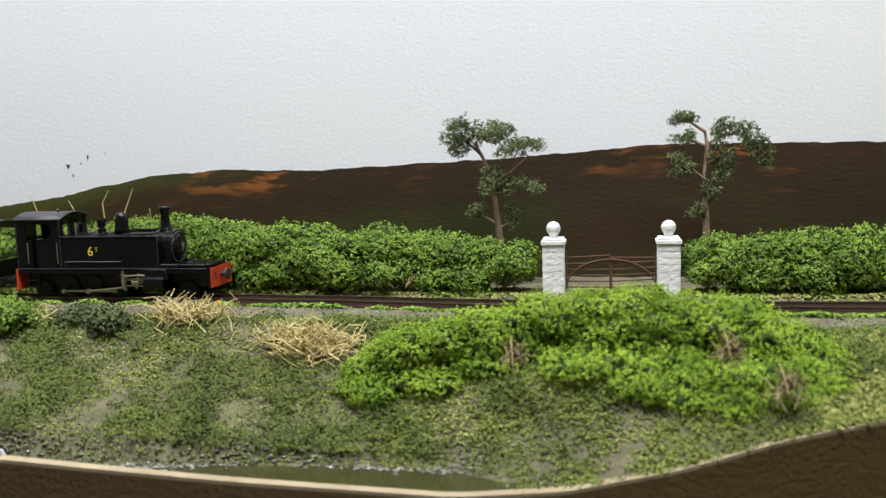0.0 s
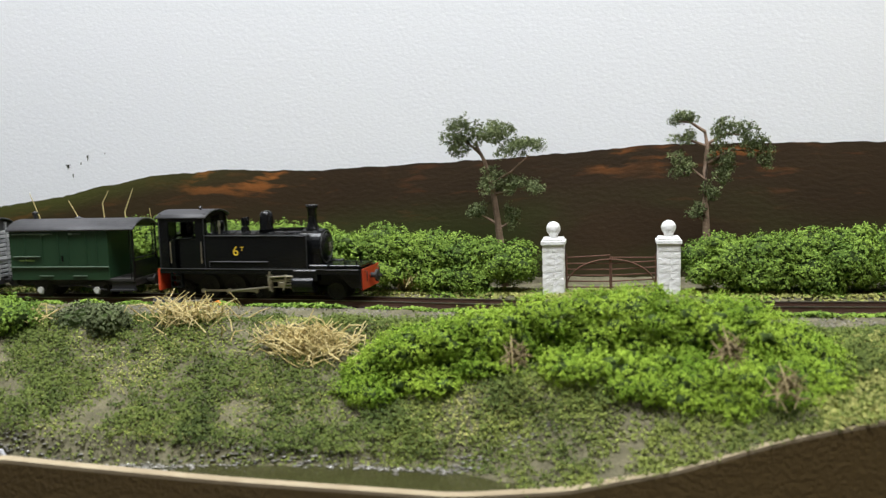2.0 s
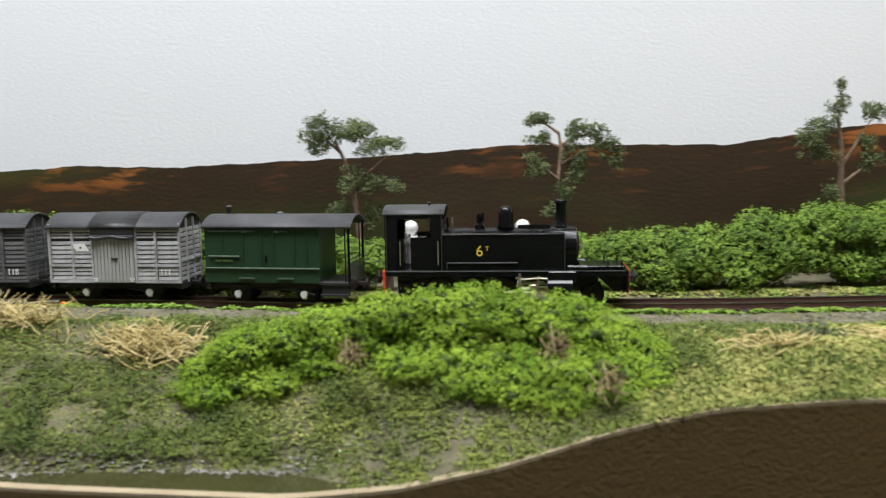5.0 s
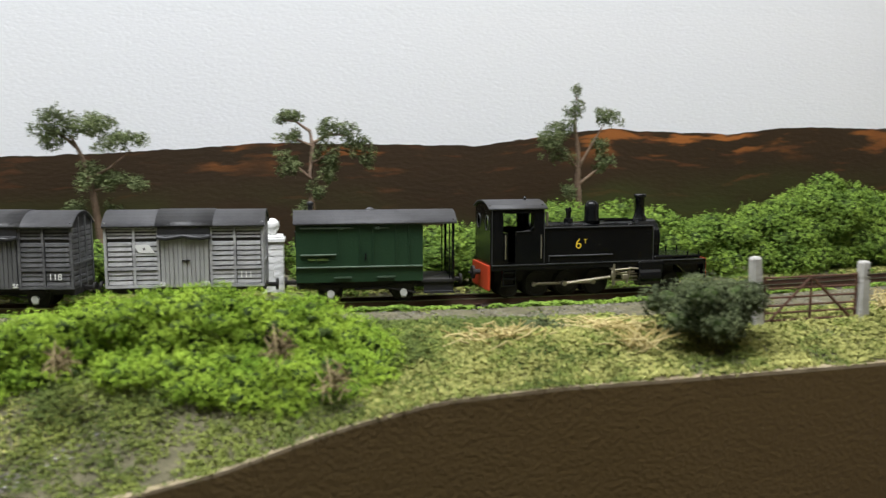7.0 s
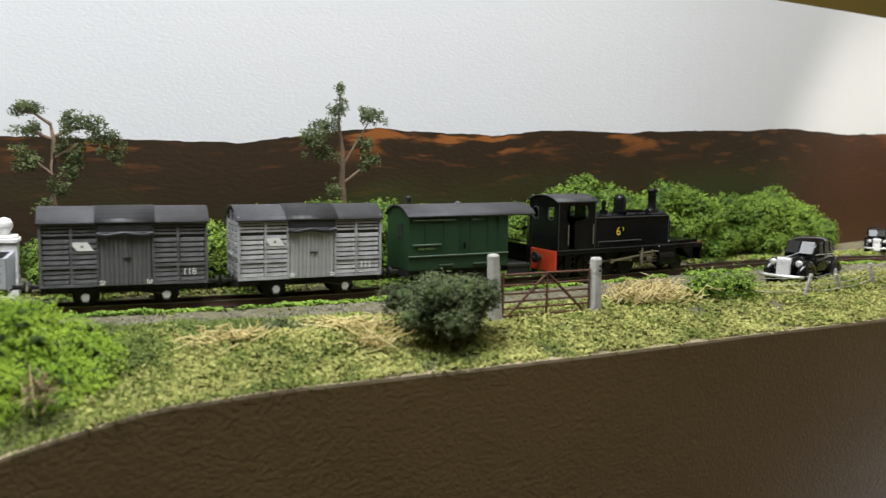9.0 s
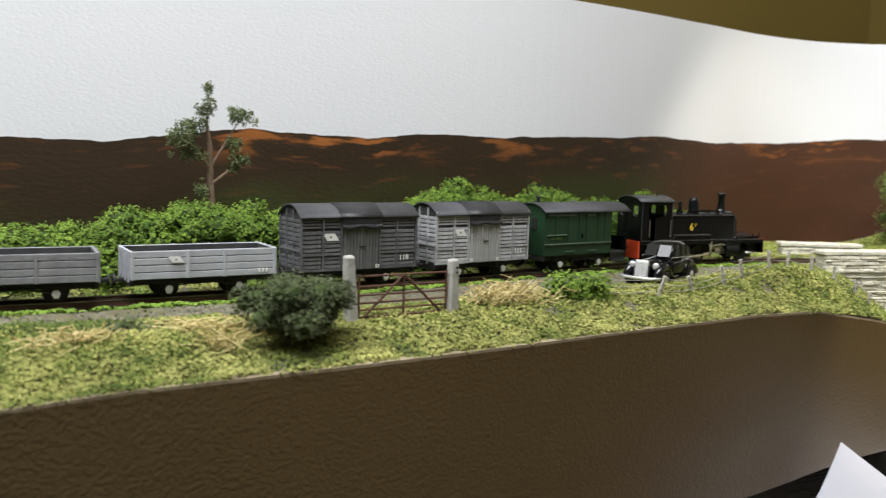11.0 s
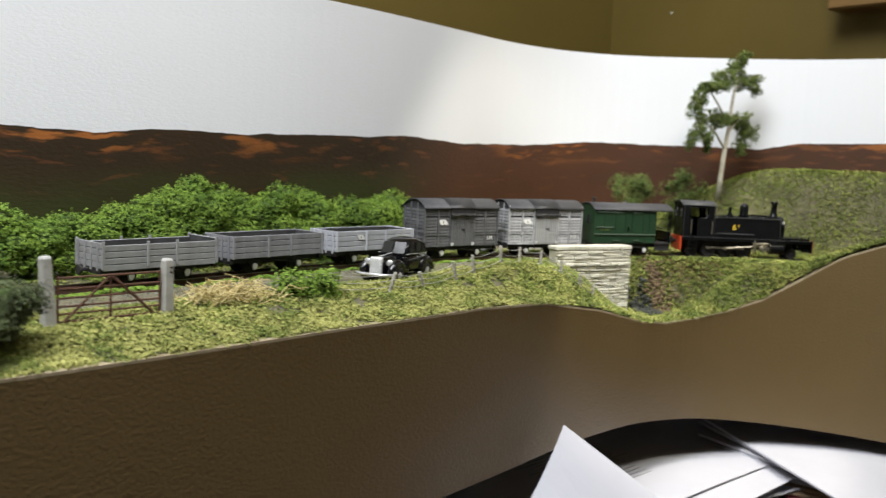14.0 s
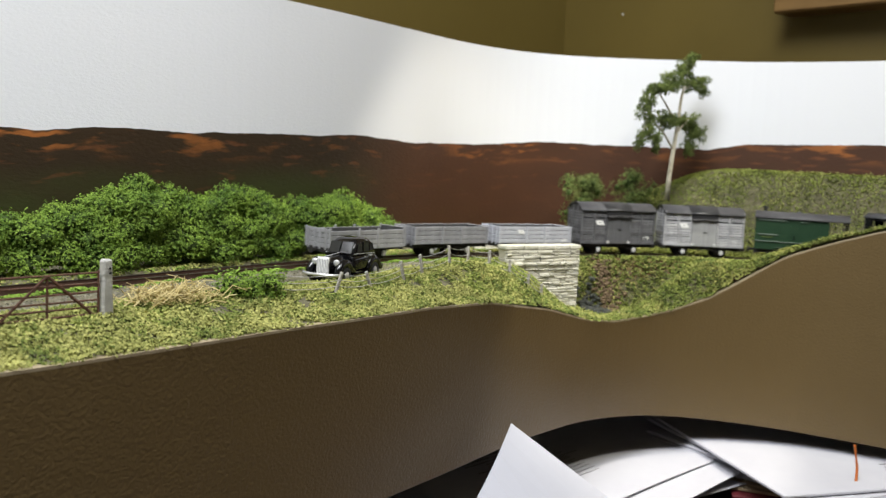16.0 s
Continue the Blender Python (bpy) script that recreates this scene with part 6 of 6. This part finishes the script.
    tube(bm, [(-.0236, 0, .0137), (-.016, 0, .0140), (-.0075, 0, .0146)], .0003, 5)
    part("bonnet_strip", bm, M_CHROME, c)
    c.matrix_basis = m
    return c


saloon_car("glossy black vintage saloon parked beside the line", pose(.383, .3855, float(ground_z(.383, .3855)) + .0003, 0, 0, 28) @ Matrix.Diagonal((1.10, 1.10, 1.12, 1)))
saloon_car("dark vintage saloon parked beyond the line, white board in front", pose(.555, .512, float(ground_z(.555, .512)) - .0005, 0, 0, 47) @ Matrix.Diagonal((.80, .80, .80, 1)), plate=True)

# ---------------------------------------------------------------- point motor and wires beside the line


def trackside():
    ob = thing("point_motor", "small black point motor lying beside the rails", "point motor")
    m = pose(-.2620, .3985, -.0005, 0, 0, 12)
    bm = B()
    rod(bm, (-.006, 0, 0), (.006, 0, 0), .0026, n=14)
    rod(bm, (-.007, 0, 0), (-.006, 0, 0), .0030, n=14)
    rod(bm, (.006, 0, 0), (.007, 0, 0), .0030, n=14)
    part("coil", bm, M_BLACKM, ob)
    bm = B()
    rod(bm, (.007, 0, .0005), (.022, .001, .0008), .0006, n=8)
    part("throw_bar", bm, M_STEEL, ob)
    ob.matrix_basis = m
    bm = B()
    tube(bm, [(-.2380, .3995, -.0010), (-.2345, .3985, .0006), (-.2325, .3965, .0000), (-.2320, .3935, -.0026), (-.2280, .3925, -.0036)], .0007, 8)
    single("orange_wire", bm, M_ORANGE, "short bent orange insulated wire at the rail", "wire")
    bm = B()
    box(bm, .0900, .3492, float(ground_z(.09, .3492)) + .0012, .0030, .0016, .0010, .0002)
    single("paper_scrap", bm, M_WHITE, "tiny white scrap on the gravel lane", "scrap")
    bm = B()
    prism(bm, [(-.2420, -.0345), (-.2340, -.0340), (-.2400, -.0230), (-.2425, -.0230)], .2440, .2455)
    single("paper_scrap", bm, M_PAPER, "white folded scrap in the stream edge", "scrap")


trackside()

# ---------------------------------------------------------------- shelf under the layout with papers


def sheet(bm, corners, bend=0.0, n=6):
    """A bent sheet of paper over four corners, with thickness."""
    a, b, c, d = [Vector(p) for p in corners]
    nn = (b - a).cross(d - a).normalized()
    g = [[(a * (1 - u) * (1 - v) + b * u * (1 - v) + c * u * v + d * (1 - u) * v) + nn * bend * math.sin(math.pi * u) for u in np.linspace(0, 1, n + 1)] for v in np.linspace(0, 1, 3)]
    top = [[bm.verts.new(p) for p in r] for r in g]
    bot = [[bm.verts.new(p - nn * .0003) for p in r] for r in g]
    for L_, flip in ((top, False), (bot, True)):
        for r0, r1 in zip(L_[:-1], L_[1:]):
            for k in range(n):
                f = (r0[k], r0[k + 1], r1[k + 1], r1[k])
                bm.faces.new(f[::-1] if flip else f)


def build_papers():
    slab("shelf", .30, .97, -.60, .69, -.185, -.175, M_TABLE, "dark table top below the layout", "shelf")
    bm = B()
    sheet(bm, [(.4620, .3235, -.0795), (.4140, .3080, -.1235), (.4200, .2480, -.1700), (.5290, .2640, -.1420)], .004)
    single("paper_sheet", bm, M_PAPER, "white sheet of paper standing tilted against the fascia", "paper")
    rng = random.Random(6)
    z = -.174
    for k in range(9):
        p = thing("paper_sheet", "white printed sheet in a loose pile", "paper", "loose papers")
        bm = B()
        a = rng.uniform(-.30, .15)
        cx, cy, hw, hh = .64 + rng.uniform(-.04, .05), .425 + rng.uniform(-.03, .04), .150, .105
        R = Matrix.Rotation(a, 3, "Z")
        zz = z + .0016 * k + .002
        C = [R @ Vector((sx * hw, sy * hh, 0)) + Vector((cx, cy, zz + .004 * (sx > 0))) for sx, sy in ((-1, -1), (1, -1), (1, 1), (-1, 1))]
        sheet(bm, C, .003)
        part("leaf", bm, M_PAPER, p)
        if k > 5:
            for row in range(22):
                bm = B()
                box(bm, 0, 0, 0, rng.uniform(.03, .10), .0007 if row else .003, .0002)
                ob = part("print_line", bm, M_INK, p)
                ob.matrix_basis = Matrix.Translation((cx, cy, zz + .0062)) @ R.to_4x4() @ pose(-.05 + rng.uniform(-.01, .01), .07 - row * .0048, 0)
    kinds = ((M_MAROON, "maroon card folder at the bottom of a fanned stack"), (M_CARD, "brown card folder in a fanned stack"), (M_PAPER, "white printed sheets fanned in a stack"))
    for k in range(11):
        material, label = kinds[0 if k < 2 else 1 if k in (2, 3, 6) else 2]
        f = thing("document_folder", label, "folder", "stacked documents")
        bm = B()
        box(bm, 0, 0, 0, .15, .20, .0022, .0005)
        part("cover", bm, material, f)
        if material is M_PAPER:
            for row in range(5):
                bm = B()
                box(bm, .05, -.08 + row * .006, .00125, rng.uniform(.02, .04), .0016, .0002)
                part("print_line", bm, M_INK, f)
        f.matrix_basis = pose(.815 - .004 * k, .275 + .004 * k, -.171 + k * .0026, rng.uniform(-.5, .5), -1.0, 42 - 6.5 * k + rng.uniform(-3, 3))
    bm = B()
    tube(bm, [(.735, .245, -.118), (.738, .243, -.135), (.732, .240, -.155), (.740, .236, -.172)], .0010, 8)
    single("orange_cable", bm, mat("orange_cable_dull", (0.42, 0.10, 0.012), (0.52, 0.15, 0.02), 100, 0.5), "thin orange cable hanging under the layout", "cable")


build_papers()

# wooden shelf end and a bright pin on the room wall
bm = B()
box(bm, .957, .26, .289, .036, .40, .11, .002)
single("wall_shelf", bm, M_SHELF, "brown wooden shelf box on the room wall", "shelf")
bm = B()
lathe(bm, [(.0003, 0), (.0012, .0004), (.0012, .0010), (.0004, .0014)], 10, pose(.9750, .680, .257, 0, -90, 0))
single("drawing_pin", bm, M_WHITE, "small white pin head on the wall", "pin")


# ---------------------------------------------------------------- movement
def motions():
    keys = [k * .25 for k in range(65)]
    for ob, rel, half in TRAIN:
        walk(ob, [(t, on_track(run_s(t) + rel, half)) for t in keys])
    steps = [k / 15 for k in range(241)]
    for ob, (x, y, z), r in SPIN:
        if r > 0:
            walk(ob, [(t, pose(x, y, z, 0, math.degrees((run_s(t) - run_s(0)) / r), 0)) for t in steps])
        else:
            lead = 0 if r == -.0062 else math.pi / 2
            rows = []
            for t in steps:
                a = (run_s(t) - run_s(0)) / .0062 + lead
                rows.append((t, pose(x - .0024 * math.sin(a), y, z - .0024 * math.cos(a))))
            walk(ob, rows)


motions()
